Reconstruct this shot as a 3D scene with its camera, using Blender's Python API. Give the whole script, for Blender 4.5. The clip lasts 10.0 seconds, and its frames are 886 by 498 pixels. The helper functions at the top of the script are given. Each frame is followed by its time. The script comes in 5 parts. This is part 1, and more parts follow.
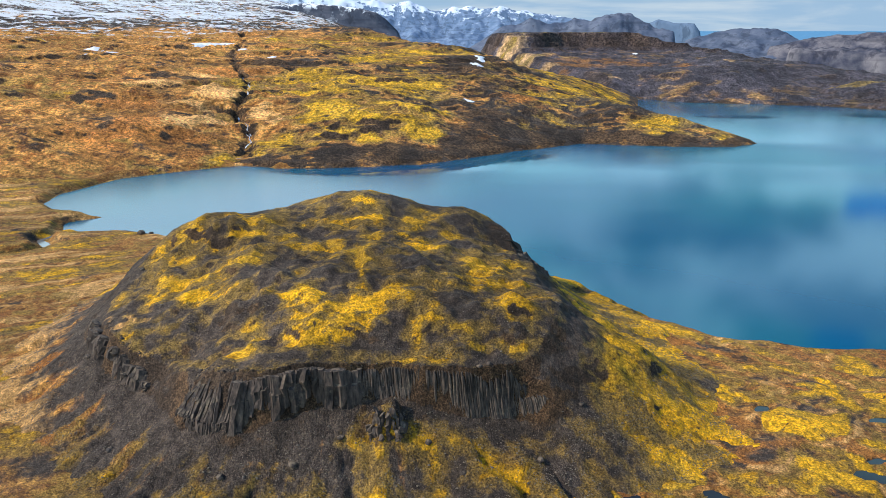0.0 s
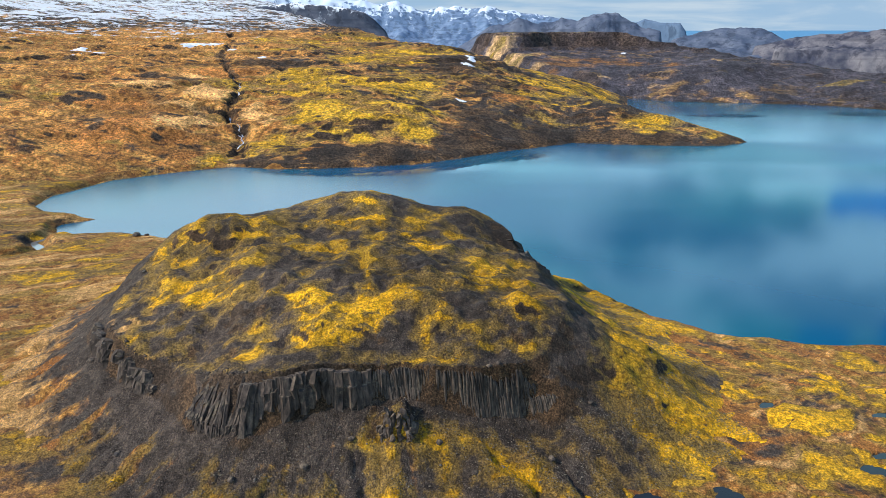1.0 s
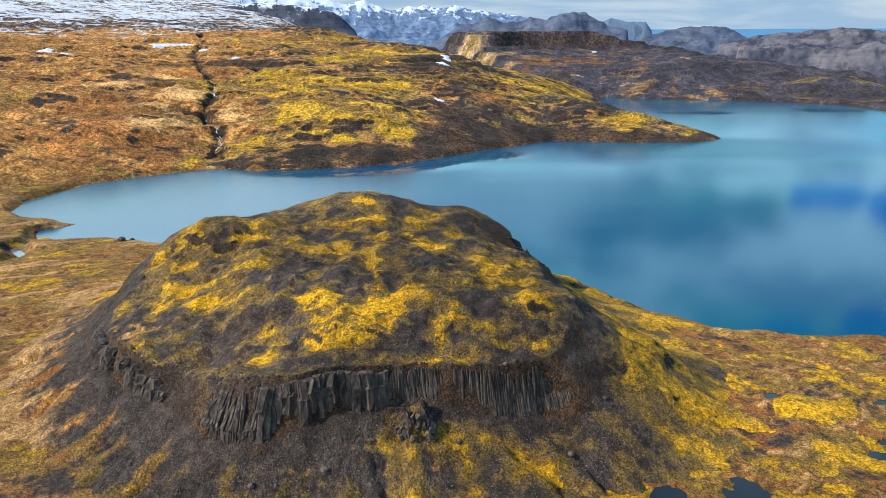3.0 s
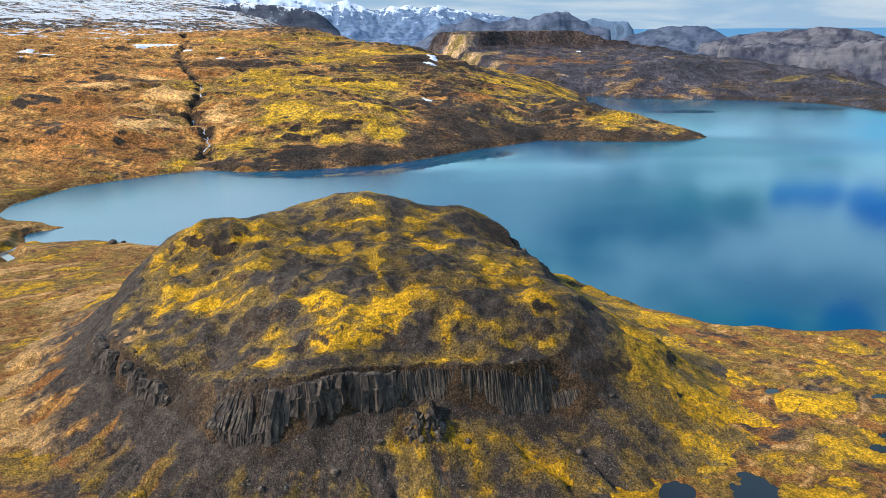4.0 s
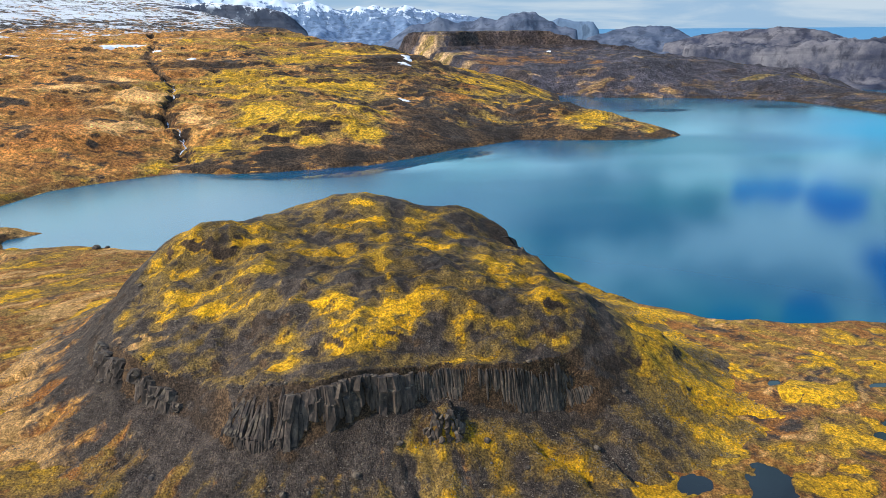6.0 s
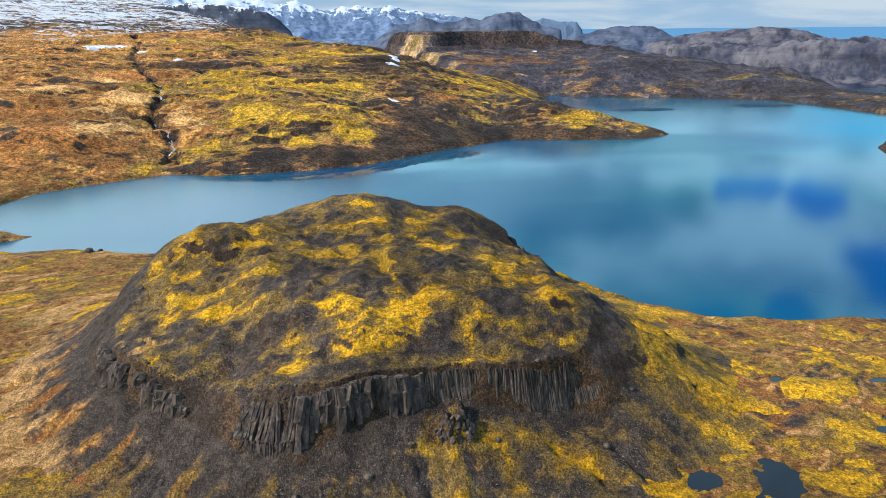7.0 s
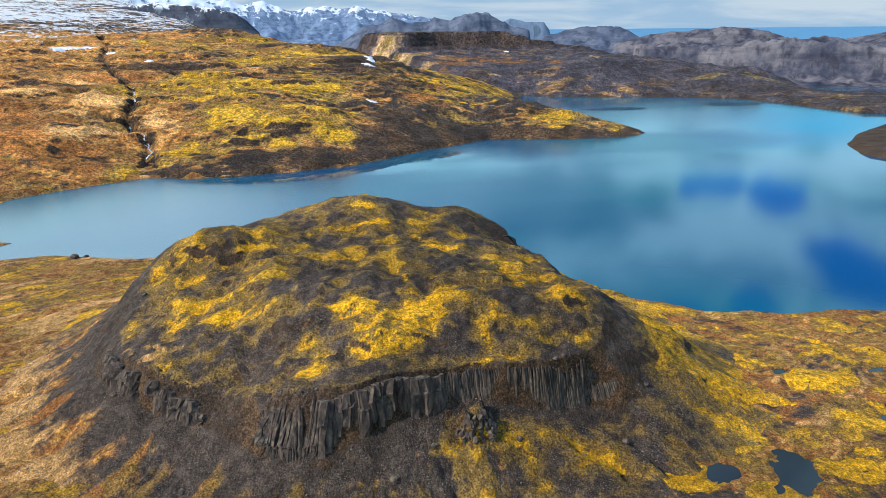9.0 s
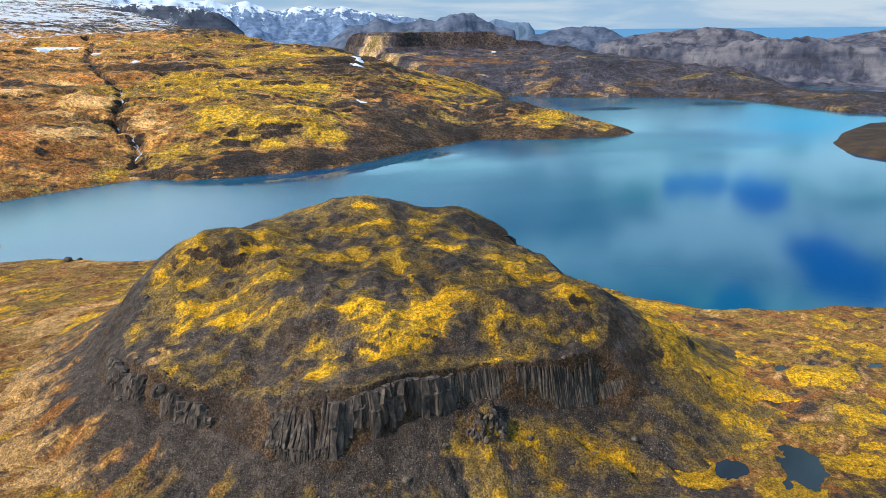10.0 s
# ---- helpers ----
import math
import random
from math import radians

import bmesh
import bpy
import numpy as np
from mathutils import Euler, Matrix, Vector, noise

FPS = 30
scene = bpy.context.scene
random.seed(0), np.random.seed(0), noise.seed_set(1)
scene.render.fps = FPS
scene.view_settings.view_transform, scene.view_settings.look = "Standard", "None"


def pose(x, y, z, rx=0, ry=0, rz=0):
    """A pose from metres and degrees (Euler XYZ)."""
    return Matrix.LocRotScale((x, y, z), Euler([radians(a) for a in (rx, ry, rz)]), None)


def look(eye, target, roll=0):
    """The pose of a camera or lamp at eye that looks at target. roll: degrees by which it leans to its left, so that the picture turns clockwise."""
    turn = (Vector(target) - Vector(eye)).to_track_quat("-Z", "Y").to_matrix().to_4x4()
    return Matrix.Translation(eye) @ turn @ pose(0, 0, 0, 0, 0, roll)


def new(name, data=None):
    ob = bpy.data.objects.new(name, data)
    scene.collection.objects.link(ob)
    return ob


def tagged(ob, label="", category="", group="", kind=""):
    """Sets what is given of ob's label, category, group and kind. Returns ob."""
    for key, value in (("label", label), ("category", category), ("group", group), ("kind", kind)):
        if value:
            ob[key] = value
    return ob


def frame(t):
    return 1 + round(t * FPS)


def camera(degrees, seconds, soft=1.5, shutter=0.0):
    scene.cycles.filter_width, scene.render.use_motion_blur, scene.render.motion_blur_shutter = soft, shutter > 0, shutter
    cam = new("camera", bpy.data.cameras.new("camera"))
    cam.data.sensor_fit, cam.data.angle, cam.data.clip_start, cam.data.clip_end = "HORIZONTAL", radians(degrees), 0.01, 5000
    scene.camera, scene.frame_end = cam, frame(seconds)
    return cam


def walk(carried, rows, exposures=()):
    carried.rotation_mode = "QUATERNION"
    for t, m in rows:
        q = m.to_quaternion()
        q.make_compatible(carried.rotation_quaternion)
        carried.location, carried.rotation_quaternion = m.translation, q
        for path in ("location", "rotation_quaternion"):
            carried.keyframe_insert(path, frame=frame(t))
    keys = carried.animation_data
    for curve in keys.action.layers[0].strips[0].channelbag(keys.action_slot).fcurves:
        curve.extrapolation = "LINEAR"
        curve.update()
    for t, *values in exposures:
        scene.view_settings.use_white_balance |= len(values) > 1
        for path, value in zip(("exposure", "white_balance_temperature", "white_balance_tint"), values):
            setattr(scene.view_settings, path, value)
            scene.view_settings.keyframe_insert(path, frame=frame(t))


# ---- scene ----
cam = camera(66.9, 10.0, soft=0.6)
METRES, EYE, TILT, LEAN, TURN = 48.0, 92.0, -18.0, 0.0, 0.0
ROWS = [
    (0.0, 0.0, 0.0, 0.0, 0.0, 0.0, -0.0),
    (0.5, -0.0437, 0.0001, 0.0002, -0.47, -0.01, 0.19),
    (1.0, -0.0917, 0.0007, 0.0005, -1.0, -0.01, 0.4),
    (1.5, -0.1401, 0.0023, 0.0009, -1.55, -0.03, 0.63),
    (2.0, -0.1889, 0.0042, 0.0015, -2.12, -0.04, 0.85),
    (2.5, -0.2378, 0.0071, 0.0021, -2.81, -0.06, 1.11),
    (4.0, -0.3843, 0.0176, 0.0057, -4.83, -0.14, 1.91),
    (4.5, -0.4342, 0.0226, 0.0071, -5.51, -0.15, 2.12),
    (5.0, -0.4835, 0.0274, 0.009, -6.17, -0.18, 2.36),
    (5.5, -0.5336, 0.0336, 0.0114, -6.82, -0.21, 2.59),
    (7.0, -0.6864, 0.0573, 0.0201, -8.73, -0.29, 3.28),
    (7.5, -0.7378, 0.0661, 0.0228, -9.38, -0.32, 3.49),
    (8.0, -0.7888, 0.0754, 0.026, -10.03, -0.36, 3.72),
    (8.5, -0.8395, 0.085, 0.0295, -10.66, -0.39, 3.93),
    (9.0, -0.8929, 0.0953, 0.0335, -11.3, -0.42, 4.17),
    (9.5, -0.9398, 0.1051, 0.0369, -11.88, -0.45, 4.36),
    (10.0, -0.99, 0.1162, 0.0404, -12.5, -0.48, 4.55),
]
walk(cam, [(t, pose(0, 0, EYE, TILT, LEAN, TURN) @ pose(METRES * x, METRES * y, METRES * z, 90 + pitch, roll, yaw)) for t, x, y, z, yaw, pitch, roll in ROWS], exposures=[(0.0, 0.1), (10.0, 0.1)])

# ---- light ----
SUN_AZ, SUN_EL = -102.0, 39.0          # degrees from straight ahead (+y), to the right; height


def sky_dir(az, el):
    a, e = radians(az), radians(el)
    return Vector((math.sin(a) * math.cos(e), math.cos(a) * math.cos(e), math.sin(e)))


def nodes_of(owner):
    owner.use_nodes = True
    owner.node_tree.nodes.clear()
    return owner.node_tree, owner.node_tree.nodes, owner.node_tree.links


class Net:
    """Short ways to wire nodes."""

    def __init__(self, owner):
        self.tree, self.n, self.l = nodes_of(owner)

    def put(self, sock, value):
        if isinstance(value, bpy.types.NodeSocket):
            self.l.new(value, sock)
        elif value is not None:
            sock.default_value = value

    def node(self, kind):
        return self.n.new(kind)

    def math(self, op, a, b=None, c=None, clamp=False):
        nd = self.node("ShaderNodeMath")
        nd.operation, nd.use_clamp = op, clamp
        for i, v in enumerate((a, b, c)):
            self.put(nd.inputs[i], v)
        return nd.outputs[0]

    def vmath(self, op, a, b=None):
        nd = self.node("ShaderNodeVectorMath")
        nd.operation = op
        self.put(nd.inputs[0], a)
        self.put(nd.inputs[1], b)
        return nd.outputs["Value"] if op in ("DOT_PRODUCT", "LENGTH", "DISTANCE") else nd.outputs[0]

    def ramp(self, v, lo, hi, a=0.0, b=1.0):
        nd = self.node("ShaderNodeMapRange")
        nd.interpolation_type = "SMOOTHSTEP"
        for i, x in enumerate((v, lo, hi, a, b)):
            self.put(nd.inputs[i], x)
        return nd.outputs[0]

    def mix(self, f, a, b, blend="MIX"):
        nd = self.node("ShaderNodeMix")
        nd.data_type, nd.blend_type = "RGBA", blend
        self.put(nd.inputs[0], f)
        self.put(nd.inputs[6], a if isinstance(a, bpy.types.NodeSocket) else (*a, 1.0))
        self.put(nd.inputs[7], b if isinstance(b, bpy.types.NodeSocket) else (*b, 1.0))
        return nd.outputs[2]

    def noise(self, vec, scale, detail=5.0, rough=0.6, distort=0.0):
        nd = self.node("ShaderNodeTexNoise")
        self.put(nd.inputs["Vector"], vec)
        for k, v in (("Scale", scale), ("Detail", detail), ("Roughness", rough), ("Distortion", distort)):
            nd.inputs[k].default_value = v
        return nd.outputs[0]

    def node_color(self, vec, scale):
        nd = self.node("ShaderNodeTexNoise")
        self.put(nd.inputs["Vector"], vec)
        nd.inputs["Scale"].default_value = scale
        return nd.outputs["Color"]

    def voronoi(self, vec, scale, feature="F1"):
        nd = self.node("ShaderNodeTexVoronoi")
        nd.feature = feature
        self.put(nd.inputs["Vector"], vec)
        nd.inputs["Scale"].default_value = scale
        return nd

    def stretch(self, vec, s, turn=0.0):
        nd = self.node("ShaderNodeMapping")
        self.put(nd.inputs["Vector"], vec)
        nd.inputs["Rotation"].default_value = (0, 0, radians(turn))
        nd.inputs["Scale"].default_value = s
        return nd.outputs[0]


world = bpy.data.worlds.new("sky")
scene.world = world
w = Net(world)
sky = w.node("ShaderNodeTexSky")
sky.sky_type, sky.sun_disc, sky.sun_elevation, sky.sun_rotation = "NISHITA", False, radians(SUN_EL), radians(SUN_AZ)
sky.air_density, sky.dust_density, sky.ozone_density = 1.0, 0.6, 1.5
way = w.node("ShaderNodeTexCoord").outputs["Generated"]
sep = w.node("ShaderNodeSeparateXYZ")
w.l.new(way, sep.inputs[0])
up = w.math("ADD", w.math("ABSOLUTE", sep.outputs[2]), 0.16)
flat = w.node("ShaderNodeCombineXYZ")
w.put(flat.inputs[0], w.math("DIVIDE", sep.outputs[0], up))
w.put(flat.inputs[1], w.math("DIVIDE", sep.outputs[1], up))
cover = w.noise(flat.outputs[0], 0.75, 6.0, 0.55, 0.6)
cover = w.ramp(cover, 0.30, 0.46)
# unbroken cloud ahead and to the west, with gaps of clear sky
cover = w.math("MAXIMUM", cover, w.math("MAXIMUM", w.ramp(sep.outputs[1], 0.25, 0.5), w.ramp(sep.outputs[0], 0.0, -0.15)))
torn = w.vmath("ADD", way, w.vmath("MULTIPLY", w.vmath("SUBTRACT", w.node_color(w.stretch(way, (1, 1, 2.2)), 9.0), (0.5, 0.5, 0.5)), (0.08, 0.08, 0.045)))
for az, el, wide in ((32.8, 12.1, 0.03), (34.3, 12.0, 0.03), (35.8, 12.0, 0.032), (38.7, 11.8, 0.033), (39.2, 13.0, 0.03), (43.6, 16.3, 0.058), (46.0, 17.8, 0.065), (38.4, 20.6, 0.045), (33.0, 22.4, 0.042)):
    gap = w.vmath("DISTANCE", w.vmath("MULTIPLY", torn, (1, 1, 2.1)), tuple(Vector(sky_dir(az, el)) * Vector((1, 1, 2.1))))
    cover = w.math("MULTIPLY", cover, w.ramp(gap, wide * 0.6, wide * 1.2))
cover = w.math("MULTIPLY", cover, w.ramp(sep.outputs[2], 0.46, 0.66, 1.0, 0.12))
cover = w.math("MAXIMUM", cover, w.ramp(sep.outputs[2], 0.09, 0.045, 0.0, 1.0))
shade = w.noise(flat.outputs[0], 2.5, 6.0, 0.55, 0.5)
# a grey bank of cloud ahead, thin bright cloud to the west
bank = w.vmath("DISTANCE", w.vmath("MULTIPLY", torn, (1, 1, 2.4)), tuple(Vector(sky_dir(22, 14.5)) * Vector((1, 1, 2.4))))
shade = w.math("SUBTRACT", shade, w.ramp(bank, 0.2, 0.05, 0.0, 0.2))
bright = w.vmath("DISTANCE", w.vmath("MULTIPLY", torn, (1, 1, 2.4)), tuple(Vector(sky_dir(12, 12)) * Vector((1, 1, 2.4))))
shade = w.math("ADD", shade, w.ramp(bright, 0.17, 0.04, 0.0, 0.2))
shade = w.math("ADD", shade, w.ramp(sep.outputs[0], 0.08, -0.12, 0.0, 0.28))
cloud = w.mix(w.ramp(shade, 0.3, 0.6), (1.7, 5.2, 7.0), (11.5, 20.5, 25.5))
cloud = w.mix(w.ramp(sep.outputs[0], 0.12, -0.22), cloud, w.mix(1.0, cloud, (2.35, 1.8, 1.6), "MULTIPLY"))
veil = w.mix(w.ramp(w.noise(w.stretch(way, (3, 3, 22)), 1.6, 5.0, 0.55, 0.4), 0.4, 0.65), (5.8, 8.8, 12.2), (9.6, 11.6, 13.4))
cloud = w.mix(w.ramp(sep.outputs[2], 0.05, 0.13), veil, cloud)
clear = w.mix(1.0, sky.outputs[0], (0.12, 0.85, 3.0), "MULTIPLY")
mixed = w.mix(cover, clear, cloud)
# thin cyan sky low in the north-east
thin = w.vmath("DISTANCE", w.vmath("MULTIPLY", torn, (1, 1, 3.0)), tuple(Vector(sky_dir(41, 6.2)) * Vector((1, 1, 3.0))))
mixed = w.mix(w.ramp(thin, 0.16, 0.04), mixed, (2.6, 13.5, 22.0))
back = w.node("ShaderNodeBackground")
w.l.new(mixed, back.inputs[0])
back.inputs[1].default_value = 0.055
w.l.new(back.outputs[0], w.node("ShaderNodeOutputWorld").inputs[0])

sun = new("sun", bpy.data.lights.new("sun", "SUN"))
sun.data.energy, sun.data.angle, sun.data.color = 4.8, radians(0.8), (1.0, 0.905, 0.77)
sun.matrix_world = look(sky_dir(SUN_AZ, SUN_EL) * 500, (0, 0, 0))


# ---- materials ----
def surface(name):
    m = bpy.data.materials.new(name)
    n = Net(m)
    bsdf = n.node("ShaderNodeBsdfPrincipled")
    n.l.new(bsdf.outputs[0], n.node("ShaderNodeOutputMaterial").inputs[0])
    return m, n, bsdf, n.node("ShaderNodeTexCoord").outputs["Object"]


def bump(n, bsdf, height, strength, distance):
    b = n.node("ShaderNodeBump")
    b.inputs["Strength"].default_value, b.inputs["Distance"].default_value = strength, distance
    n.put(b.inputs["Height"], height)
    n.l.new(b.outputs[0], bsdf.inputs["Normal"])


def land_material(name, grain, patch, relief=0.5, rag=0.7, hue=(1, 1, 1), moss=((0.30, 0.185, 0.01), (0.70, 0.45, 0.018)), stone=1.0, soil=1.0):
    """Scree, moss, dry grass, rock and snow, as the cover attribute says. grain: the size of tufts and stones, patch: that of the patches' frayed edges, in metres."""
    m, n, bsdf, at = surface(name)
    att = n.node("ShaderNodeAttribute")
    att.attribute_name = "cover"
    parts = n.node("ShaderNodeSeparateColor")
    n.l.new(att.outputs["Color"], parts.inputs[0])
    mossy, grass, snow, rock = parts.outputs[0], parts.outputs[1], parts.outputs[2], att.outputs["Alpha"]
    ground_ = n.node("ShaderNodeAttribute")
    ground_.attribute_name = "earth"
    earth = n.node("ShaderNodeSeparateColor")
    n.l.new(ground_.outputs["Color"], earth.inputs[0])
    k = 1.0 / grain
    fine = n.noise(at, 1.25 * k, 7.0, 0.68)
    mid = n.noise(at, 1.0 / patch, 7.0, 0.62, 0.5)
    big = n.noise(at, 0.22 / patch, 5.0, 0.55, 0.3)
    tuft = n.voronoi(n.vmath("ADD", at, n.stretch(n.node_color(at, 0.6 * k), (0.9 * grain, 0.9 * grain, 0))), 0.8 * k)
    # shade in the hollows between tufts, painted dark into moss and grass
    gap = n.ramp(tuft.outputs["Distance"], 0.4, 0.8)
    stones = n.voronoi(at, 2.9 * k)
    tint = n.node("ShaderNodeSeparateColor")
    n.l.new(stones.outputs["Color"], tint.inputs[0])

    def two(v, lo, hi, a, b, scale=1.0):
        return n.mix(n.ramp(v, lo, hi), tuple(c * scale for c in a), tuple(c * scale for c in b))
    scree = two(mid, 0.34, 0.66, (0.061, 0.057, 0.065), (0.122, 0.115, 0.126), stone)
    scree = n.mix(n.math("MULTIPLY", n.ramp(tint.outputs[0], 0.5, 0.95), 0.5), scree, tuple(c * stone for c in (0.235, 0.21, 0.19)))
    scree = n.mix(n.math("MULTIPLY", n.ramp(tint.outputs[1], 0.55, 0.9), 0.6), scree, tuple(c * stone for c in (0.024, 0.021, 0.022)))
    moss_c = n.mix(n.ramp(fine, 0.22, 0.62), moss[0], moss[1])
    moss_c = n.mix(n.ramp(big, 0.4, 0.64), moss_c, two(fine, 0.25, 0.65, (0.22, 0.145, 0.014), (0.60, 0.42, 0.045)))
    moss_c = n.mix(n.math("MULTIPLY", n.ramp(mid, 0.52, 0.7), 0.6), moss_c, two(fine, 0.25, 0.65, (0.26, 0.13, 0.01), (0.60, 0.33, 0.015)))
    moss_c = n.mix(n.math("MULTIPLY", gap, 0.45), moss_c, (0.075, 0.05, 0.012))
    grass_c = two(mid, 0.34, 0.66, (0.24, 0.105, 0.03), (0.60, 0.37, 0.115), soil)
    grass_c = n.mix(n.ramp(fine, 0.34, 0.58), n.mix(0.6, grass_c, (0.06, 0.034, 0.018)), grass_c)
    grass_c = n.mix(n.math("MULTIPLY", gap, 0.5), grass_c, (0.07, 0.042, 0.02))
    rock_c = two(fine, 0.32, 0.66, (0.03, 0.025, 0.025), (0.115, 0.094, 0.083), stone)
    rock_c = n.mix(n.math("MULTIPLY", n.ramp(big, 0.42, 0.6), 0.5), rock_c, two(fine, 0.4, 0.6, (0.055, 0.036, 0.022), (0.17, 0.115, 0.065), soil))
    fray = n.math("ADD", n.math("MULTIPLY", n.math("SUBTRACT", fine, 0.5), 0.25 * rag), n.math("MULTIPLY", n.math("SUBTRACT", mid, 0.5), 1.5 * rag))

    def mask(v, mid_, soft):
        return n.ramp(n.math("ADD", v, fray), mid_ - soft, mid_ + soft)
    col = n.mix(mask(grass, 0.5, 0.2), scree, grass_c)
    col = n.mix(mask(earth.outputs[0], 0.5, 0.22), col, two(fine, 0.3, 0.66, (0.12, 0.052, 0.018), (0.40, 0.20, 0.06), soil))
    col = n.mix(mask(earth.outputs[1], 0.5, 0.22), col, two(fine, 0.3, 0.64, (0.24, 0.15, 0.065), (0.64, 0.44, 0.20), soil))
    olive = two(fine, 0.32, 0.64, (0.075, 0.056, 0.022), (0.30, 0.225, 0.065))
    col = n.mix(n.math("MULTIPLY", mask(mossy, 0.27, 0.13), 0.8), col, olive)
    cushion = mask(mossy, 0.56, 0.11)
    col = n.mix(cushion, col, moss_c)
    col = n.mix(mask(rock, 0.5, 0.14), col, rock_c)
    vary = n.math("MULTIPLY", n.math("MULTIPLY", n.ramp(n.noise(at, 0.3 * k, 7.0, 0.66, 0.8), 0.38, 0.62, 0.62, 1.26), n.ramp(fine, 0.3, 0.7, 0.8, 1.2)), n.ramp(n.noise(at, 0.018, 7.0, 0.62, 0.5), 0.38, 0.62, 0.7, 1.2))
    shade = n.node("ShaderNodeCombineColor")
    for i in range(3):
        n.put(shade.inputs[i], n.math("MULTIPLY", vary, hue[i]))
    col = n.mix(1.0, col, shade.outputs[0], "MULTIPLY")
    drift = n.noise(n.stretch(at, (0.7, 1.0, 1.0)), 0.45 / patch, 9.0, 0.76, 0.4)
    snow_m = n.ramp(n.math("ADD", snow, n.math("MULTIPLY", n.math("SUBTRACT", drift, 0.5), 4.0)), 0.42, 0.58)
    col = n.mix(snow_m, col, (0.82, 0.84, 0.88))
    n.l.new(col, bsdf.inputs["Base Color"])
    bsdf.inputs["Roughness"].default_value = 0.9
    bsdf.inputs["Specular IOR Level"].default_value = 0.2
    high = n.math("SUBTRACT", n.math("ADD", fine, n.math("MULTIPLY", mid, 0.8 * patch / grain * 0.25)), n.math("MULTIPLY", stones.outputs["Distance"], 0.4))
    high = n.math("SUBTRACT", high, n.math("MULTIPLY", tuft.outputs["Distance"], 0.6))
    high = n.math("ADD", high, n.math("MULTIPLY", cushion, 0.5))
    bump(n, bsdf, high, 1.0, relief * grain)
    return m


def rock_material(name, dark, light, scale):
    m, n, bsdf, at = surface(name)
    geo = n.node("ShaderNodeNewGeometry")
    at = geo.outputs["Position"]
    face = n.node("ShaderNodeSeparateXYZ")
    n.l.new(geo.outputs["Normal"], face.inputs[0])
    rand = n.node("ShaderNodeObjectInfo").outputs["Random"]
    fine = n.noise(at, scale, 7.0, 0.65)
    streak = n.noise(n.stretch(at, (1, 1, 0.15)), scale * 1.4, 5.0, 0.6)
    c = n.mix(n.ramp(streak, 0.3, 0.72), dark, light)
    c = n.mix(n.ramp(fine, 0.55, 0.8), c, tuple(v * 1.7 for v in light))
    c = n.mix(n.math("MULTIPLY", rand, 0.45), c, tuple(v * 0.6 for v in dark))
    patch = n.noise(at, 0.25, 6.0, 0.65)
    lie = n.math("ADD", face.outputs[2], n.math("MULTIPLY", n.math("SUBTRACT", patch, 0.5), 1.6))
    dust = n.mix(n.ramp(fine, 0.42, 0.58), (0.035, 0.029, 0.027), (0.15, 0.115, 0.08))
    c = n.mix(n.ramp(lie, 0.55, 0.85), c, dust)
    c = n.mix(n.math("MULTIPLY", n.ramp(n.noise(n.stretch(at, (1, 1, 0.6)), 0.33, 6.0, 0.65), 0.5, 0.66), 0.7), c, dust)
    c = n.mix(n.math("MULTIPLY", n.ramp(n.noise(at, 0.16, 5.0, 0.6), 0.5, 0.35), 0.6), c, tuple(v * 0.4 for v in dark))
    n.l.new(c, bsdf.inputs["Base Color"])
    bsdf.inputs["Roughness"].default_value = 0.85
    bsdf.inputs["Specular IOR Level"].default_value = 0.3
    bump(n, bsdf, n.math("ADD", fine, streak), 0.8, 0.3 / scale)
    return m


def water_material(name, deep, shallow, rough, ripple, ruffled=()):
    """Water. ruffled: where wind roughens or spares it, as x, y, half sizes and roughness."""
    m, n, bsdf, at = surface(name)
    c = n.mix(n.ramp(n.noise(at, 0.006, 3.0, 0.5), 0.4, 0.65), deep, shallow)
    n.l.new(c, bsdf.inputs["Base Color"])
    bsdf.inputs["Roughness"].default_value = rough
    wander = n.vmath("ADD", at, n.vmath("MULTIPLY", n.vmath("SUBTRACT", n.node_color(n.stretch(at, (0.4, 1, 1)), 0.03), (0.5, 0.5, 0.5)), (60, 34, 0)))
    level = rough
    for x, y, a, b, r in ruffled:
        away = n.vmath("LENGTH", n.vmath("MULTIPLY", n.vmath("SUBTRACT", wander, (x, y, 0)), (1 / a, 1 / b, 0)))
        f = n.ramp(away, 1.35, 0.6)
        level = n.math("ADD", n.math("MULTIPLY", level, n.math("SUBTRACT", 1.0, f)), n.math("MULTIPLY", f, r))
    if ruffled:
        n.put(bsdf.inputs["Roughness"], level)
    bsdf.inputs["IOR"].default_value = 1.4
    bsdf.inputs["Specular Tint"].default_value = (0.64, 0.95, 1.0, 1.0)
    bump(n, bsdf, n.noise(n.stretch(at, (1, 1.0, 1)), 0.5, 4.0, 0.6), 0.25, ripple)
    return m


LAND = land_material("moss_and_scree", 0.5, 3.2, 1.15, 0.6, (1.19, 0.96, 0.72), ((0.34, 0.20, 0.009), (0.82, 0.53, 0.02)), 0.63, 1.0)
LAND_FAR = land_material("moor", 2.2, 10.0, 1.5, 0.85, (1.84, 1.5, 1.16), ((0.20, 0.13, 0.012), (0.60, 0.42, 0.037)), 0.42, 1.1)
LAND_MESA = land_material("moor_far", 4.0, 24.0, 1.0, 0.7, (1.2, 1.12, 1.25), ((0.20, 0.14, 0.02), (0.50, 0.36, 0.05)), 0.66, 0.9)
BASALT = rock_material("basalt", (0.026, 0.021, 0.019), (0.135, 0.1, 0.078), 1.6)
CRAG = rock_material("weathered_basalt", (0.024, 0.019, 0.018), (0.125, 0.09, 0.07), 0.9)
